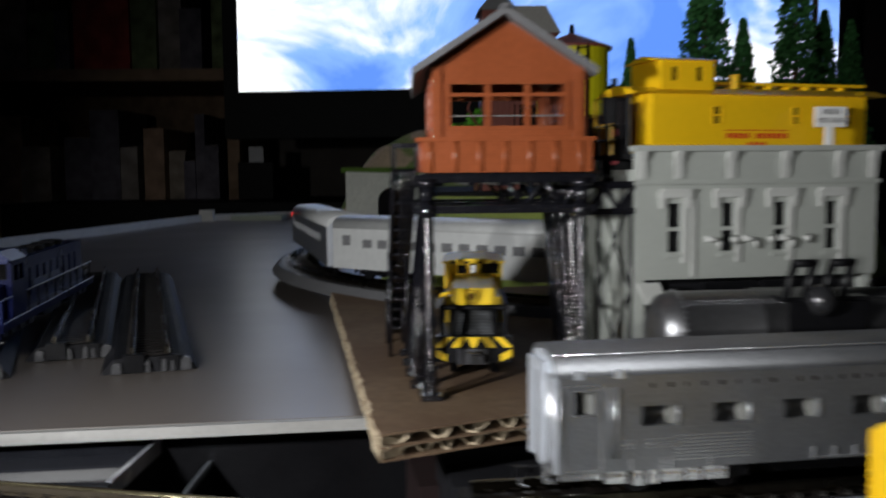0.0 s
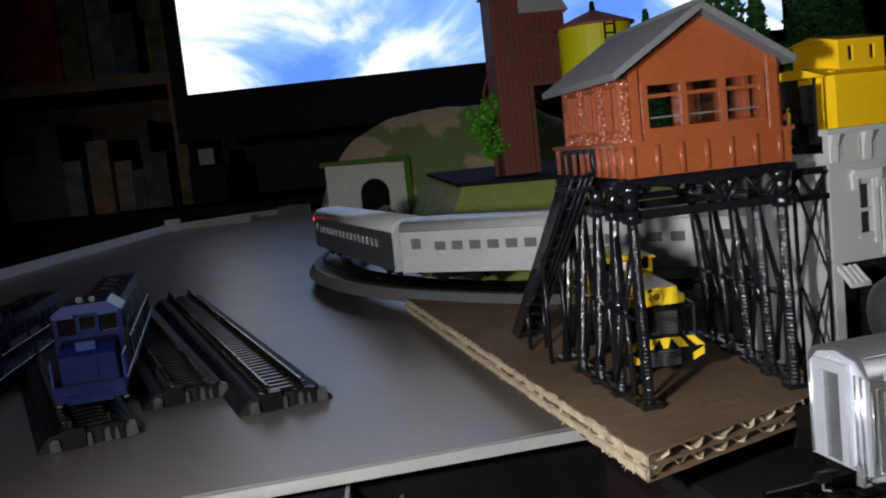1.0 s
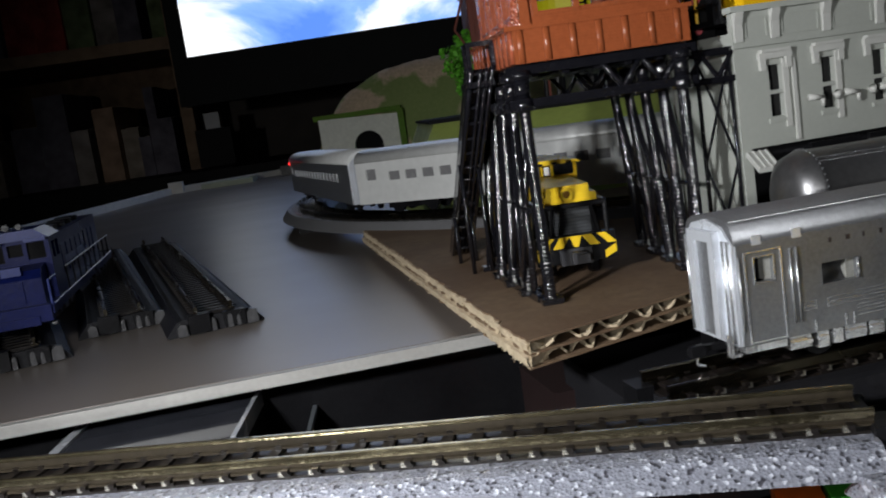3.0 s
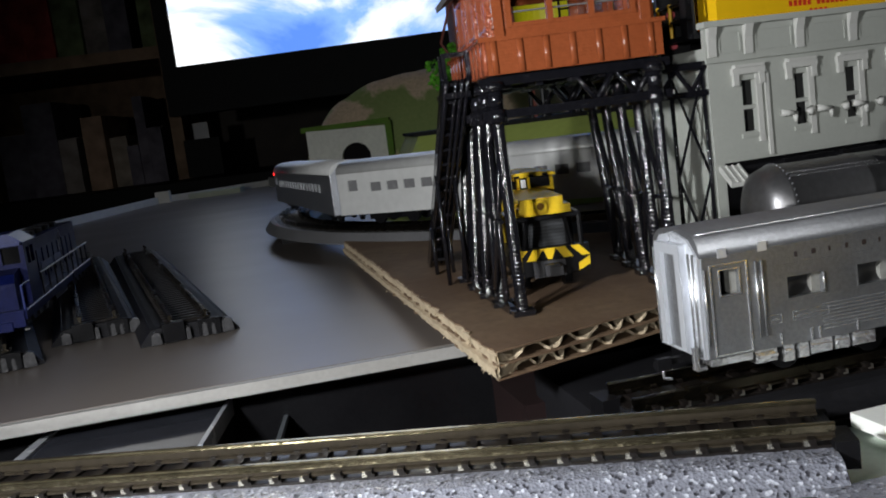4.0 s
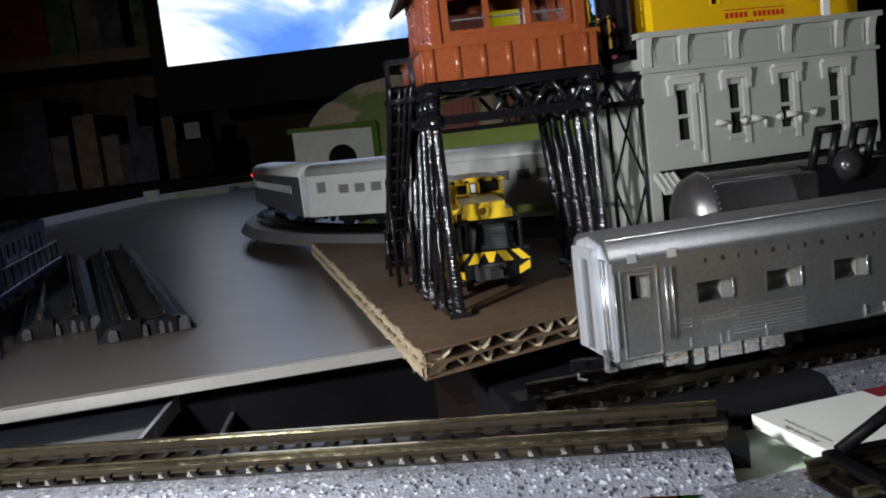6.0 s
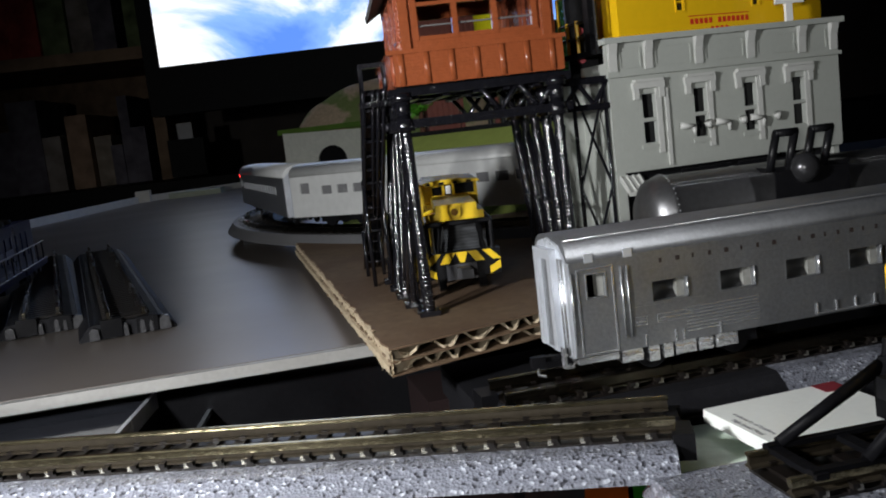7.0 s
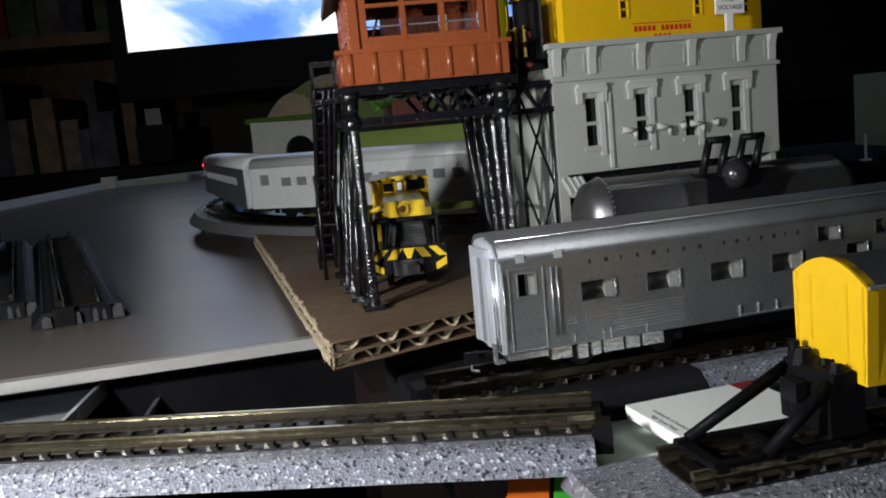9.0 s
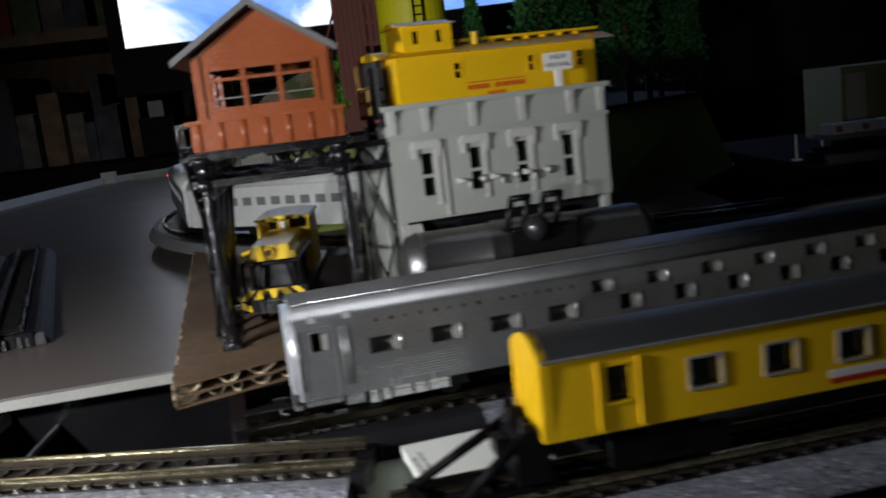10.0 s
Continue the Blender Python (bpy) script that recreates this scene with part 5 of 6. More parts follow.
for x in (2.0, CL - 2.7):
    part("end_wall", boxes((x, x + 0.7, 0.7, CW - 0.7, 4.2, 17)), YELLOW, cab)
for a, b, c, d in chol:
    part("window_pane", boxes((a - 0.3, b + 0.3, 0.8, 1.0, c - 0.3, d + 0.3)), PANE, cab)
    bm = boxes((a, b, 0.1, 0.6, (c + d) / 2 - 0.2, (c + d) / 2 + 0.2))
    frame_bars(bm, a, b, c, d, 0.3, lambda u, v, w: (u, w, v))
    part("window_frame", bm, YELLOW, cab)
bm = bmesh.new()
prism(bm, [(-1.2, 16.0), (CW + 1.2, 16.0), (CW * 0.75, 17.6), (CW * 0.5, 18.0), (CW * 0.25, 17.6)], -2.0, CL + 3.5)
part("roof", bm, YELLOW, cab, bevel=0.2)
part("running_board", boxes((18, CL + 3, CW / 2 - 2, CW / 2 + 2, 18.6, 19.2)), YELLOW, cab)
for k in range(8):
    part("board_post", boxes((20 + k * 4.6, 20.6 + k * 4.6, CW / 2 - 1.6, CW / 2 + 1.6, 17.8, 18.6)), YELLOW, cab)
bm = bmesh.new()
holed(bm, 5.0, 17.0, 17.0, 23.0, [(7.4, 8.9, 18.8, 21.6), (13.1, 14.6, 18.8, 21.6)], 0.6, lambda u, v, w: (u, 1.8 + w, v))
cup = part("cupola", bm, YELLOW, cab)
part("cupola_wall", boxes((5, 17, CW - 2.4, CW - 1.8, 17, 23), (5, 5.6, 2.4, CW - 2.4, 17, 23), (16.4, 17, 2.4, CW - 2.4, 17, 23)), YELLOW, cup)
part("cupola_pane", boxes((6.6, 15.4, 2.6, 2.8, 18.2, 22.2)), PANE, cup)
bm = bmesh.new()
prism(bm, [(1.0, 22.9), (CW - 1.0, 22.9), (CW * 0.5, 24.2)], 3.8, 18.0)
part("cupola_roof", bm, YELLOW, cup)
part("stack", rods([((24, 5, 17.4), (24, 5, 20.6), 0.9)], 12), YELLOW, cab)
part("sill", boxes((-1.5, CL + 1.5, 1.0, CW - 1.0, 3.0, 4.2)), BLACK, cab)
# End platform and near railing are black to stand for their shade.
for x in (-3.2, CL + 1.6):
    part("platform", boxes((x, x + 3.2, 0.4, CW - 0.4, 3.0, 4.0)), BLACK, cab, "end platform blackened for shade")
for x in (-2.8,):
    for y in (0.6, 4.0, 8.0, 12.0, 15.4):
        part("railing_post", rods([((x, y, 4.0), (x, y, 15.8 if y in (0.6, 15.4) else 10.5), 0.35)], 6), YELLOW if y > 6 else BLACK, cab)
    for z in (7.0, 10.0):
        part("railing", rods([((x, 0.6, z), (x, 15.4, z), 0.3)], 6), BLACK, cab)
    part("brake_stand", boxes((x - 0.9, x + 0.6, 1.6, 3.6, 3.2, 14.6)), BLACK, cab, "black brake stand", bevel=0.2)
x = 19.0
for k in range(13):
    if k != 5:
        part("letter_bar", boxes((x, x + 0.8, -0.06, 0.02, 7.2, 8.3)), RED, cab)
    x += 1.15
part("letter_line", boxes((18.6, 33.8, -0.06, 0.02, 8.75, 8.95)), RED, cab)
for k in range(4):
    part("letter_bar", boxes((24 + 1.2 * k, 24.7 + 1.2 * k, -0.06, 0.02, 5.4, 6.5)), RED, cab)
for cx in (11, CL - 11):
    tr = part("truck", boxes((cx - 7, cx + 7, 2.4, 3.6, 1.4, 3.2), (cx - 7, cx + 7, CW - 3.6, CW - 2.4, 1.4, 3.2)), BLACK, cab, bevel=0.2)
    for wq in (-4.6, 4.6):
        part("axle", rods([((cx + wq, 3.3, 2.4), (cx + wq, 4.7, 2.4), 2.4), ((cx + wq, 11.4, 2.4), (cx + wq, 12.8, 2.4), 2.4), ((cx + wq, 4, 2.4), (cx + wq, 12, 2.4), 0.5)], 14), BLACK, tr)

sign = thing("warning_sign", "small white warning sign on a post on the parapet", "sign", (71.8, 206.0, 58.35), 17.0)
part("post", boxes((-0.8, 0.8, -0.4, 0.4, 0, 4.2)), WHITE, sign, bevel=0.1)
part("board", boxes((-3.5, 3.5, -0.7, -0.1, 3.8, 8.0)), WHITE, sign, bevel=0.15)
writing("HIGH", sign, INK, 1.6, mm_pose(0, -0.74, 6.9, 90), "word")
writing("VOLTAGE", sign, INK, 1.4, mm_pose(0, -0.74, 5.1, 90), "word")

tank = thing("tank_car", "dark grey metal tank car in front of the grey building", "train car", (31.2, 174.5, 9.4), 11.5, size=1.0)
bm = bmesh.new()
lathe(bm, [(0.5, 0), (4.5, 0.6), (6.8, 2.0), (7.6, 4.2), (7.75, 4.6), (7.6, 5.0), (7.6, 19), (7.75, 19.3), (7.6, 19.6), (7.6, 37), (7.75, 37.3), (7.6, 37.6), (7.6, 53), (6.8, 55), (4.5, 56.4), (0.5, 57)], 28)
bm.transform(Matrix.Translation((0, 0, 14.4)) @ Matrix.Rotation(radians(90), 4, "Y"))
part("tank", bm, TANK_METAL, tank, smooth=True)
bm = bmesh.new()
lathe(bm, [(0.4, -2.9), (1.6, -2.45), (2.5, -1.4), (2.9, 0), (2.5, 1.4), (1.6, 2.45), (0.4, 2.9)], 20, (29.0, -7.6, 20.8))
part("dome", bm, mat("dark_gloss_metal", (0.05, 0.05, 0.053), 0.2, 0.6, vary=0.3), tank, "dark glossy ball dome", smooth=True)
part("dome_platform", boxes((22, 38, -7.2, 7.2, 20.6, 21.4)), BLACK, tank, bevel=0.15)
part("platform_side", boxes((23, 37.5, -8.1, -7.7, 13.5, 20.6)), BLACK, tank)
for xa in (22.6, 29.6):
    part("hand_hoop", rods([((xa, -6.8, 20.6), (xa + 1.6, -7.2, 27.6), 0.75), ((xa + 3.6, -6.8, 20.6), (xa + 5.2, -7.2, 27.6), 0.75), ((xa + 1.2, -7.2, 27.4), (xa + 5.6, -7.2, 27.4), 0.75)], 8), BLACK, tank, round_sides=True)
for k in range(22):
    a = math.pi * (k + 0.5) / 22
    bmr = bmesh.new()
    bmesh.ops.create_icosphere(bmr, subdivisions=1, radius=0.22, matrix=Matrix.Translation((4.8, -7.75 * math.cos(a), 14.4 + 7.75 * math.sin(a))))
    part("rivet", bmr, SILVER, tank)
bm = bmesh.new()
for k in range(64):
    for a in (0.55, 0.62):
        bmesh.ops.create_icosphere(bm, subdivisions=1, radius=0.12, matrix=Matrix.Translation((5.4 + k * 0.75, -7.65 * math.cos(math.pi * a * 0.5), 14.4 + 7.65 * math.sin(math.pi * a * 0.5))))
part("seam_rivets", bm, SILVER_TRIM, tank)
part("frame", boxes((-1, 58, -4, 4, 4.6, 6.6)), BLACK, tank)
part("end_sill", boxes((-2.4, 0.2, -7.5, 7.5, 4.6, 6.8)), BLACK, tank, bevel=0.2)
plat = part("brake_platform", boxes((-7.6, -2.4, -6.5, 6.5, 6.6, 8.0)), BLACK, tank, bevel=0.2)
for k in range(5):
    part("platform_post", boxes((-7.4 + 1.1 * k, -6.8 + 1.1 * k, -6.4, -5.8, 8.0, 11.2 - 0.6 * (k % 2))), BLACK, plat)
part("platform_panel", boxes((-7.4, -2.6, -6.0, -5.7, 8.0, 10.0)), BLACK, plat)
part("grab_rail", rods([((-2, -7.8, 9), (59, -7.8, 9), 0.3)], 6), BLACK, tank)
for cx in (9, 48):
    tr = part("truck", boxes((cx - 7, cx + 7, -6, -4.8, 1.4, 4.6), (cx - 7, cx + 7, 4.8, 6, 1.4, 4.6)), BLACK, tank, bevel=0.2)
    for wq in (-4.6, 4.6):
        part("axle", rods([((cx + wq, -5.2, 2.6), (cx + wq, -3.8, 2.6), 2.6), ((cx + wq, 3.8, 2.6), (cx + wq, 5.2, 2.6), 2.6), ((cx + wq, -4, 2.6), (cx + wq, 4, 2.6), 0.5)], 14), BLACK, tr)

# dark signal between the cabin and the building
sig = thing("signal_mast", "black signal mast with small pink lamps beside the cabin", "signal", (27.5, 206, 7))
part("mast", rods([((0, 0, 0), (0, 0, 66), 0.9, 0.7)], 8), BLACK, sig)
part("head", boxes((-2.6, 3.4, -1.2, 1.6, 43, 62)), BLACK, sig, bevel=0.5)
part("ladder", rods([((1.8, 1.5, 0), (1.8, 1.5, 64), 0.35), ((3.6, 1.5, 0), (3.6, 1.5, 64), 0.35)] + [((1.8, 1.5, 4 * k + 2), (3.6, 1.5, 4 * k + 2), 0.25) for k in range(15)], 6), BLACK, sig)
for z in (48.5, 54.5):
    bm = bmesh.new()
    rod(bm, (0, -1.2, z), (0, -1.7, z), 0.9, 0.8, 12)
    part("lamp_lens", bm, mat("pink_lens", (0.6, 0.12, 0.14), 0.2), sig)

# ---- green plateau, hill with tunnel, far scenery ----
plateau = thing("grass_plateau", "raised block covered with green grass matting and a dark flat top", "scenery", (0, 0, 0))


def frustum(low, high, z0, z1):
    bm = bmesh.new()
    a = [bm.verts.new((*p, z0)) for p in low]
    b = [bm.verts.new((*p, z1)) for p in high]
    n = len(a)
    for i in range(n):
        bm.faces.new((a[i], a[(i + 1) % n], b[(i + 1) % n], b[i]))
    bm.faces.new(a[::-1])
    bm.faces.new(b)
    return bm


bm = frustum([(-62, 402), (92, 352), (196, 500), (190, 760), (-92, 780)], [(-42, 468), (86, 400), (182, 510), (178, 740), (-66, 706)], 0.05, 42)
part("grass_cover", bm, GREEN_SHEET, plateau)
part("flat_top", frustum([(-44, 467), (87, 399), (183, 509), (179, 741), (-68, 707)], [(-44, 467), (87, 399), (183, 509), (179, 741), (-68, 707)], 42.05, 44), MATTE, plateau, "dark flat top")

hill = thing("tunnel_hill", "rounded model hill of tan rock and green grass with a tunnel mouth", "scenery", (-9, 6, 0), size=0.92)
bm = bmesh.new()
N, M = 56, 30
grid = []
for i in range(N + 1):
    row = []
    for j in range(M + 1):
        u, v = i / N * 2 - 1, j / M
        x = -35 + u * 150
        y = 898 + v * 220
        k = max(0.0, 1 - abs(u) ** 2.6) ** 0.55 * (max(0.0, 1 - (2 * v - 1) ** 4) ** 0.5 if v > 0.0 else 0.0)
        front = min(1.0, (v / 0.16)) ** 0.5
        z = 108 * max(0.0, 1 - abs(u) ** 3.0) ** 0.62 * front * (1 - 0.25 * v * v) + 4 * noise.noise((x * 0.03, y * 0.03, 0)) + 2 * noise.noise((x * 0.1, y * 0.1, 1))
        row.append(bm.verts.new((x, y + 3 * noise.noise((x * 0.05, y * 0.05, 4)), max(0.0, z))))
    grid.append(row)
for i in range(N):
    for j in range(M):
        bm.faces.new((grid[i][j], grid[i + 1][j], grid[i + 1][j + 1], grid[i][j + 1]))
part("hillside", bm, ROCK, hill, smooth=True)
bm = bmesh.new()
outline = [(-167, 0), (-167, 61), (-90, 58), (-90, 0), (-107, 0)]
cx, hw = -121.0, 14.0
for k in range(13):
    a = math.pi * k / 12
    outline.append((cx + hw * math.cos(a), 31 + hw * math.sin(a)))
outline.append((cx - hw, 0))
prism(bm, outline, 892, 900, "y")
part("tunnel_portal", bm, PLASTER, hill, "off-white plaster tunnel portal")
# Black sheet just behind the arch stands in for the tunnel's shade.
part("tunnel_dark", boxes((-140, -100, 900.3, 901.5, 0, 50)), MATTE, hill)
part("grass_edge", boxes((-172, -86, 894, 905, 60, 65), (-90, -84, 892, 904, 0, 62)), GRASS, hill, bevel=1.5)


def leaves(bm, n, place, size, rnd, flat=0.6):
    for _ in range(n):
        c, outward = place(rnd)
        a = Vector((rnd.gauss(0, 1), rnd.gauss(0, 1), rnd.gauss(0, flat))).normalized()
        b = a.cross(Vector((rnd.gauss(0, 1), rnd.gauss(0, 1), rnd.gauss(0, 1)))).normalized()
        s = size * rnd.uniform(0.6, 1.3)
        bm.faces.new([bm.verts.new(c + a * s), bm.verts.new(c + b * s * 0.6), bm.verts.new(c - a * s), bm.verts.new(c - b * s * 0.6)])


def broad_tree(name, label, at, height, radius, material, seed):
    t = thing(name, label, "tree", at)
    rnd = random.Random(seed)
    bm = bmesh.new()
    rod(bm, (0, 0, 0), (0.5, 0, height * 0.5), radius * 0.11, radius * 0.07, 8)
    tips = []
    for k in range(9):
        a, z = rnd.uniform(0, math.tau), height * rnd.uniform(0.3, 0.85)
        tip = Vector((math.cos(a) * radius * rnd.uniform(0.2, 0.75), math.sin(a) * radius * 0.6, z))
        rod(bm, (0.2, 0, z * 0.7), tip, radius * 0.05, radius * 0.02, 5)
        tips.append(tip)
    part("trunk", bm, BARK, t)
    bm = bmesh.new()
    clumps = [(Vector((rnd.gauss(0, radius * 0.34), rnd.gauss(0, radius * 0.3), height * (0.28 + 0.66 * (k / 26)))), radius * rnd.uniform(0.22, 0.42)) for k in range(27)]

    def place(r):
        c, s = r.choice(clumps)
        d = Vector((r.gauss(0, 1), r.gauss(0, 1), r.gauss(0, 1))).normalized() * s * r.uniform(0.5, 1.0)
        return c + d, d

    leaves(bm, 1500, place, radius * 0.11, rnd)
    part("crown", bm, material, t)
    return t


def conifer(label, at, height, radius, seed):
    t = thing("conifer_tree", label, "tree", at, 0, "model conifers")
    rnd = random.Random(seed)
    part("trunk", rods([((0, 0, 0), (0, 0, height * 0.96), radius * 0.09, 0.3)], 7), BARK, t)
    bm = bmesh.new()

    def place(r):
        f = r.random() ** 0.8
        tier = 0.75 + 0.25 * ((f * 13) % 1.0)
        rad = radius * (1 - f) ** 0.85 * tier * r.uniform(0.35, 1.0) + 0.4
        a = r.uniform(0, math.tau)
        return Vector((rad * math.cos(a), rad * math.sin(a), height * (0.12 + 0.88 * f) - rad * 0.25)), None

    leaves(bm, 4200, place, radius * 0.085, rnd, 0.35)
    part("crown", bm, PINE, t)
    return t


broad_tree("broadleaf_tree", "bright green model tree beside the brown tower", (-22, 505, 44), 44, 14, LEAF, 4)
for x, y, h, r, sd in ((93, 470, 128, 24, 1), (112, 474, 84, 16, 2), (135, 466, 124, 21, 3), (58, 476, 76, 12, 5), (160, 506, 92, 18, 6), (176, 514, 88, 17, 7)):
    conifer("dark green bottle-brush conifer on the plateau", (x, y, 44), h, r, sd)

pole = thing("utility_pole", "thin brown wooden utility pole behind the caboose", "pole", (150, 488, 44))
part("shaft", rods([((0, 0, 0), (0, 0, 110), 1.8, 1.4)], 8), BARK, pole)
part("crossarm", boxes((-12, 12, -1, 1, 98, 101)), BARK, pole)

# brown timber tower
coal = thing("timber_tower", "tall dark red-brown timber coaling tower with a grey roof", "tower", (-18, 500, 44), 8)
bm = boxes((0, 17, 0, 26, 0, 96))
shaft = part("shaft", bm, BROWN, coal)
for k in range(6):
    part("plank", boxes((k * 2.9 + 0.2, k * 2.9 + 2.5, -0.6, 0, 0, 96)), BROWN, shaft)
part("bin", boxes((17, 40, 2, 26, 46, 84)), BROWN, coal)
for k in range(8):
    part("stud", boxes((17 + k * 3.1, 18 + k * 3.1, 0.6, 2, 46, 84)), BROWN, coal)
for z in (46, 58, 70, 83):
    part("girt", boxes((16, 41, 0.2, 1.6, z, z + 2)), BROWN, coal)
for x in (19, 38):
    part("leg", boxes((x - 1.2, x + 1.2, 2, 5, 0, 46)), BROWN, coal)
part("brace", rods([((0.3, -0.6, 66), (-8, -0.6, 44), 0.7), ((-8, -0.6, 44), (0, -0.6, 30), 0.6)], 6), BROWN, coal)
bm = bmesh.new()
prism(bm, [(15, 84), (42, 84), (34, 98), (15, 98)], -2, 30, "y")
part("bin_roof", bm, mat("weathered_tin_roof", (0.30, 0.29, 0.27), 0.6, vary=0.2), coal)
bm = bmesh.new()
prism(bm, [(-2, 96), (19, 96), (8.5, 108)], -2, 28, "y")
part("shaft_roof", bm, SLATE, coal)

wt = thing("water_tank", "lime yellow round water tank with dark red conical roof", "water tank", (27.6, 449, 44))
bm = bmesh.new()
lathe(bm, [(17, 36), (17.3, 36.6), (17, 38), (17, 66), (17.3, 67)], 32)
part("tub", bm, TANK_YELLOW, wt)
bm = bmesh.new()
lathe(bm, [(19, 67), (19, 68), (1, 75)], 32)
part("cone_roof", bm, RUST, wt)
part("finial", rods([((0, 0, 74), (0, 0, 79), 1.6, 1.0)], 8), BLACK, wt)
for k in range(6):
    a = k * math.tau / 6
    part("leg", rods([((14 * math.cos(a), 14 * math.sin(a), 0), (13 * math.cos(a), 13 * math.sin(a), 36.2), 1.2)], 8), BLACK, wt)
part("ladder", rods([((2, -18, 0), (2, -18, 68), 0.5), ((6.5, -17.4, 0), (6.5, -17.4, 68), 0.5)] + [((2, -18, 4 * k + 2), (6.5, -17.4, 4 * k + 2), 0.4) for k in range(17)], 6), BLACK, wt)


# ---- blue diesel locomotives on the loose track ----
def blue_loco(at, turn, label, n=122.0):
    t = thing("diesel_locomotive", label, "locomotive", at, turn, "blue locomotives")
    part("frame", boxes((0, n, -9, 9, 4, 6.4)), BLUE, t, bevel=0.3)
    part("walkway_edge", rods([((1, -9.0, 6.2), (n - 1, -9.0, 6.2), 0.35)], 6), BLUE_LIT, t)
    part("pilot", boxes((-1, 1.5, -8.5, 8.5, 2.4, 6.6), (-1.6, -0.9, -5.5, 5.5, 1.8, 4.0)), BLUE, t, bevel=0.4)
    bm = bmesh.new()
    prism(bm, [(3.0, 6.4), (3.0, 13.2), (4.6, 15.4), (12.0, 16.2), (12.0, 6.4)], -6.8, 6.8, "y")
    part("nose", bm, BLUE, t, bevel=0.7)
    part("nose_door", boxes((2.6, 3.1, -2.2, 2.2, 7.0, 13.0)), BLUE, t, bevel=0.2)
    bm = bmesh.new()
    holed(bm, -8.6, 8.6, 6.4, 23.0, [(-7.4, -2.9, 17.4, 21.8), (-1.9, 1.9, 18.6, 21.8), (2.9, 7.4, 17.4, 21.8)], 0.7, lambda u, v, w: (12 + w, u, v))
    part("cab_front", bm, BLUE, t)
    bm = bmesh.new()
    holed(bm, 12.8, 26, 6.4, 22.8, [(14.8, 18.6, 16.6, 21.2), (19.8, 24.2, 16.6, 21.2)], 0.7, lambda u, v, w: (u, -8.6 + w, v))
    part("cab_side", bm, BLUE, t)
    part("cab", boxes((13.2, 26, -7.6, 8.6, 6.4, 22.6)), BLUE, t, bevel=0.3)
    part("cab_panes", boxes((12.9, 13.05, -8, 8, 16.4, 22.4), (14, 25, -7.8, -7.65, 16.2, 21.6)), PANE, t)
    bm = bmesh.new()
    prism(bm, [(-9, 22.8), (9, 22.8), (5.6, 25.4), (-5.6, 25.4)], 10.6, 27)
    part("cab_roof", bm, BLUE_LIT, t, "mid blue chamfered cab roof, painted as lit", bevel=0.3)
    part("horn", rods([((16, 1, 25.4), (10.5, 1, 26.6), 0.5, 0.9), ((16, -2, 25.4), (11.5, -2, 26.4), 0.5, 0.8)], 8), CLIP, t)
    for y in (-8.3, 8.3):
        part("cab_visor", boxes((9.8, 12.2, min(y, y * 0.35), max(y, y * 0.35), 22.2, 23.0)), BLUE_LIT, t, "mid blue visor, painted as lit", bevel=0.2)
    part("headlight_box", boxes((2.2, 4.6, -2.4, 2.4, 14.6, 16.8)), BLUE_LIT, t, "mid blue headlight box, painted as lit", bevel=0.4)
    part("long_hood", boxes((26, n - 5, -5.8, 5.8, 6.4, 21.6)), BLUE, t, bevel=0.7)
    part("roof_duct", boxes((30, 46, -4.2, 4.2, 21.6, 24.0)), BLUE, t, bevel=0.5)
    for k in range(4):
        bm = bmesh.new()
        lathe(bm, [(3.8, 0), (3.8, 1.6), (1, 1.9)], 16, (56 + 13 * k, 0, 21.6))
        part("roof_fan", bm, BLACK, t)
    for k in range(9):
        for y in (-6.1, 5.7):
            part("louvre", boxes((32 + 9 * k, 38.5 + 9 * k, y, y + 0.4, 9.5, 18)), BLUE, t)
    part("letter_bar", boxes((44, 62, -6.3, -6.1, 12, 14), (66, 78, -6.3, -6.1, 12, 14)), mat("grey_blue_mark", (0.20, 0.22, 0.30), 0.5), t, "pale lettering marks")
    for y in (-8.7, 8.7):
        part("handrail", rods([((26, y, 12.6), (n - 2, y, 12.6), 0.32)] + [((28 + 11 * k, y, 6.4), (28 + 11 * k, y, 12.6), 0.28) for k in range(9)], 6), CLIP, t)
        part("end_rail", rods([((0.4, y, 6), (0.4, y, 12.6), 0.32), ((0.4, y, 12.6), (11, y, 12.6), 0.3)], 6), BLUE_LIT, t)
        for k in range(3):
            part("step", boxes((1.6, 4.6, min(y, y * 0.86), max(y, y * 0.86), 1.0 + 1.7 * k, 1.5 + 1.7 * k)), CLIP, t)
    for cx in (22, n - 22):
        tr = part("truck", boxes((cx - 15, cx + 15, -7.4, -5.6, 1.6, 4.6), (cx - 15, cx + 15, 5.6, 7.4, 1.6, 4.6)), BLACK, t, bevel=0.3)
        for wq in (-9, 0, 9):
            part("axle", rods([((cx + wq, -5.2, 3), (cx + wq, -3.8, 3), 3), ((cx + wq, 3.8, 3), (cx + wq, 5.2, 3), 3), ((cx + wq, -4, 3), (cx + wq, 4, 3), 0.6)], 14), BLACK, tr)
            part("journal_box", boxes((cx + wq - 1.4, cx + wq + 1.4, -8.1, -7.4, 2.0, 4.2)), CLIP, tr, bevel=0.2)
    part("fuel_tank", boxes((n / 2 - 11, n / 2 + 11, -7.5, 7.5, 1.6, 4.4)), BLACK, t, bevel=0.6)
    return t


blue_loco((-141, 234, 7.0), 106, "dark blue diesel locomotive with painted-lit cab roof on loose track")
blue_loco((-196, 262, 0.0), 100, "dark blue diesel locomotive standing on the table")

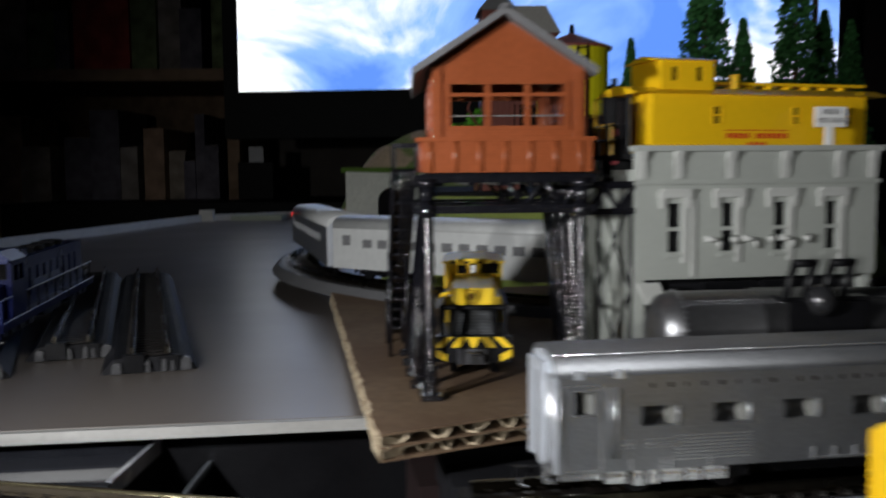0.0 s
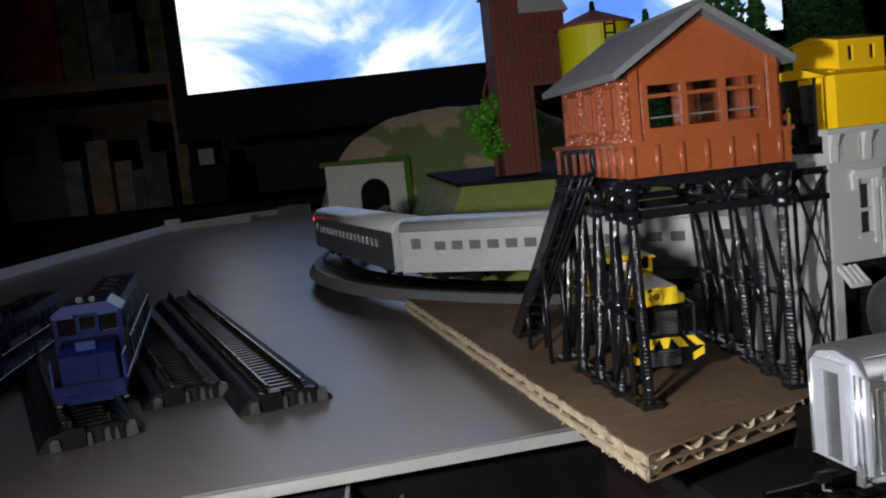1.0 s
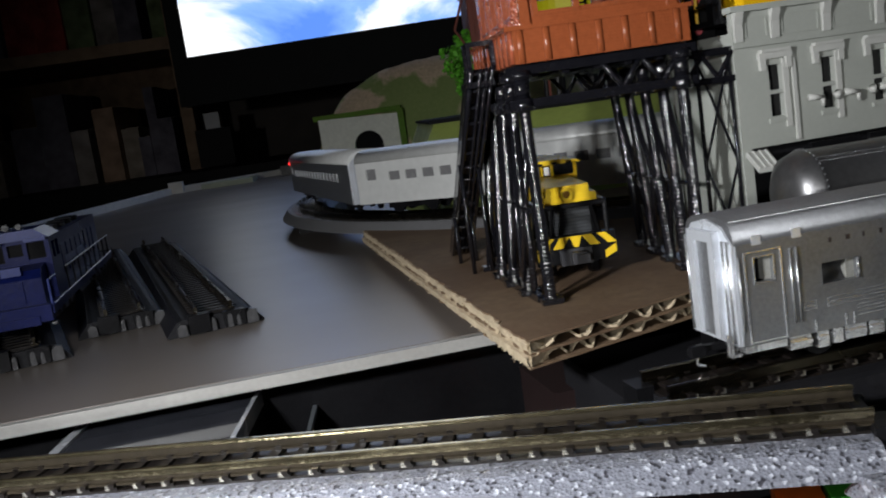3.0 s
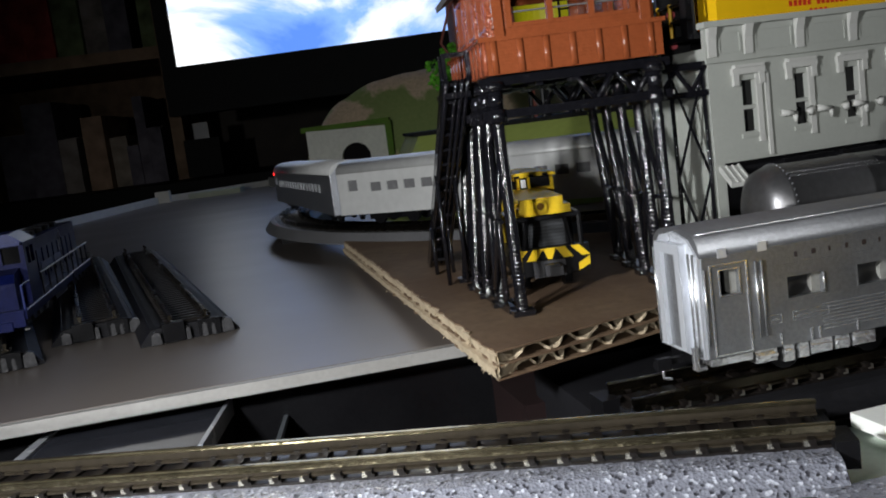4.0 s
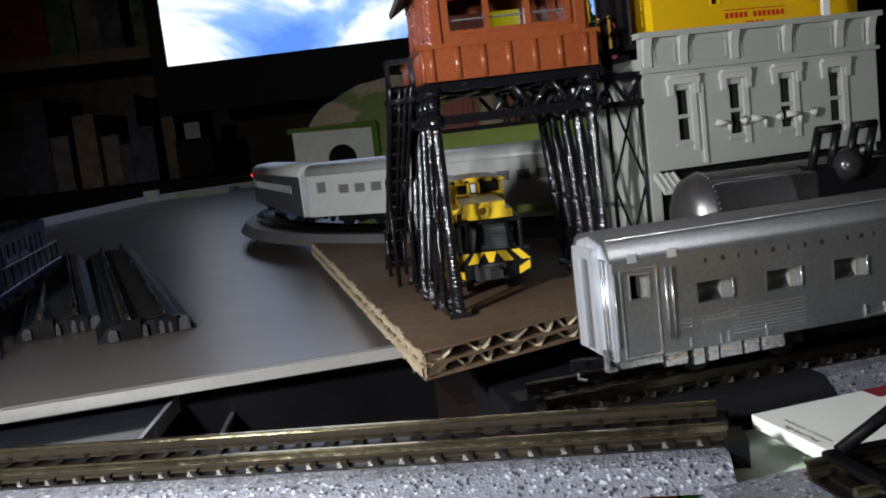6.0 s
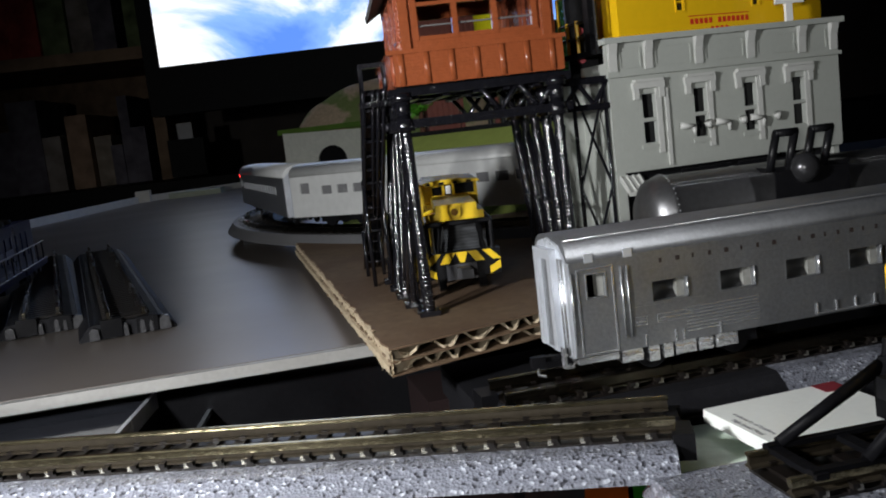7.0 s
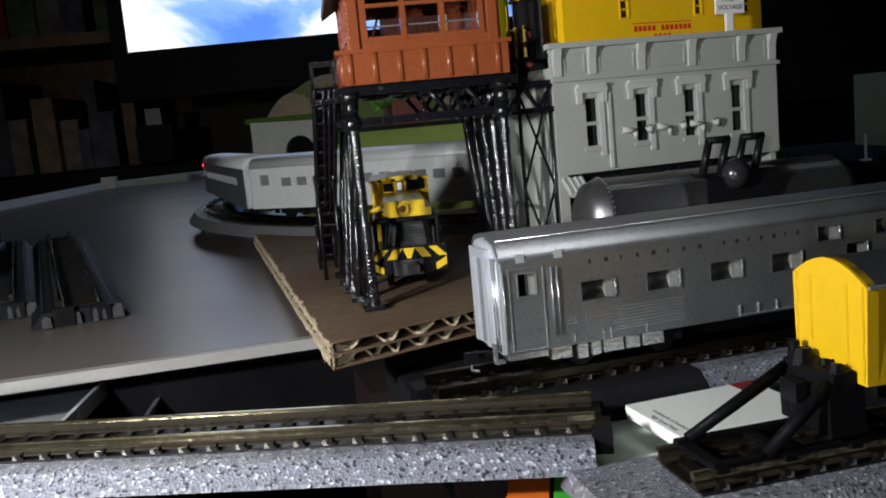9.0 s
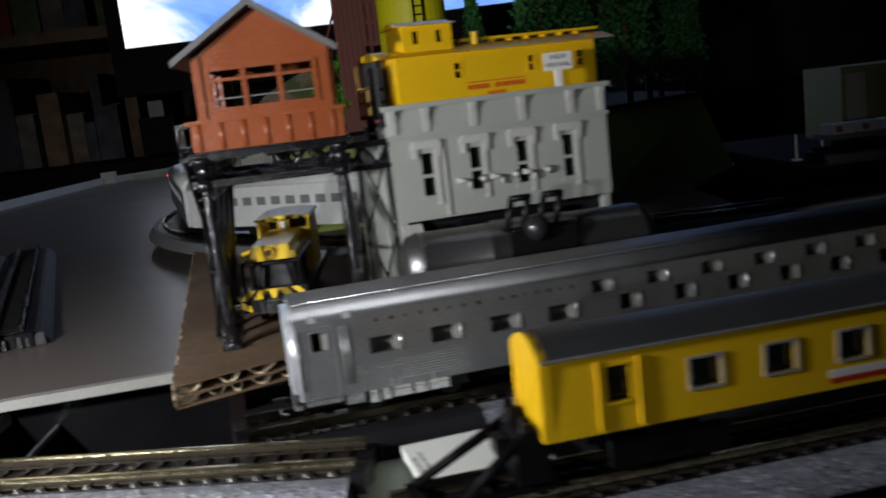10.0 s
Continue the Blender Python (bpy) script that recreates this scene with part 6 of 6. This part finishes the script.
# ---- dim things at the edge of the light ----
cabinet = thing("bookcase", "dim brown bookcase crowded with odds and ends", "bookcase", (-1000, 1300, -760), 8)
part("back", boxes((0, 560, 290, 300, 0, 1500)), DARK_WOOD, cabinet)
part("side", boxes((0, 18, 0, 290, 0, 1500)), DARK_WOOD, cabinet, bevel=1)
part("side", boxes((542, 560, 0, 290, 0, 1500)), DARK_WOOD, cabinet, bevel=1)
for z in (40, 400, 700, 960, 1240, 1482):
    part("shelf", boxes((18, 542, 5, 290, z, z + 18)), DARK_WOOD, cabinet)
rnd = random.Random(12)
tones = [mat(f"dim_spine_{n}", c, 0.85, spec=0.08, vary=0.75, grain=45) for n, c in (("red", (0.34, 0.06, 0.05)), ("tan", (0.30, 0.20, 0.14)), ("green", (0.16, 0.2, 0.1)), ("grey", (0.24, 0.21, 0.19)), ("blue", (0.12, 0.11, 0.13)), ("cream", (0.26, 0.22, 0.18)))]
for z in (718, 978, 1258):
    x = 24.0
    while x < 520:
        w, h = rnd.uniform(14, 46), rnd.uniform(90, 215)
        b = thing("book", "dim book standing on the bookcase shelf", "book", (-1000, 1300, -760), 8, "books on the bookcase")
        part("cover", boxes((x, min(x + w, 540), 20 + rnd.uniform(0, 40), 200, z, z + h)), rnd.choice(tones), b, bevel=1)
        part("page_block", boxes((x + 2, min(x + w, 540) - 2, 70, 196, z + h, z + h + 1.5)), tones[5], b, "cream page edges")
        x += w + rnd.choice((0.5, 0.5, 1, 16))
black_case = thing("speaker_box", "small black box beside the television", "box", (-424, 1392, 18), 12)
part("box_body", boxes((-26, 26, -16, 16, 0, 56)), BEZEL, black_case, bevel=1)
white_tag = thing("white_carton", "small greyish white carton on top of the black box", "carton", (-424, 1392, 74), 20)
part("carton", boxes((-11, 11, -9, 9, 0, 24)), mat("greyish_carton", (0.45, 0.45, 0.46), 0.6), white_tag, bevel=1)

far_bench = thing("side_bench", "dark bench beside the layout with a second track", "bench", (208, 404, -760), 3)
part("top", boxes((0, 420, 0, 190, 740, 766)), MATTE, far_bench, bevel=2)
part("panel", boxes((10, 410, 10, 180, 0, 740)), BLACK, far_bench)
track("straight_track", "dark track on the side bench", (214, 424, 6), 3, 248, BED_GREY, RAIL_DULL)
flat = thing("flat_car", "grey flat car with an orange-marked load on the side bench", "train car", (216, 424.5, 13.0), 3)
part("deck", boxes((0, 120, -8, 8, 4, 6.4)), BED_GREY, flat, bevel=0.3)
for k in range(9):
    part("load", boxes((3 + 12.6 * k, 13.5 + 12.6 * k, -6, 6, 6.4, 11)), mat("grey_crate", (0.5, 0.5, 0.52), 0.5), flat, bevel=0.5)
    part("load_mark", boxes((5 + 12.6 * k, 8 + 12.6 * k, -6.2, -6.0, 7.4, 10)), RUST, flat)
for cx in (16, 104):
    part("truck", boxes((cx - 8, cx + 8, -6, 6, 0.0, 4)), BLACK, flat, bevel=0.4)
for x, y in ((212, 446), (226, 449), (262, 412)):
    p = thing("marker_post", "small white post standing on the side bench", "post", (x, y, 6), 0, "white marker posts")
    part("shaft", rods([((0, 0, 0), (0, 0, 13), 0.7, 0.6)], 8), WHITE, p, round_sides=True)
    part("foot", boxes((-2, 2, -2, 2, 0, 0.8)), WHITE, p)
olive = thing("carton", "olive green carton on the side bench", "carton", (262, 512, 6), 3)
part("carton", boxes((0, 110, 0, 50, 0, 42)), OLIVE, olive, bevel=1)
part("label", boxes((3, 14, -0.4, 0, 6, 38)), mat("pale_label", (0.4, 0.42, 0.34), 0.5), olive, "pale paper label")
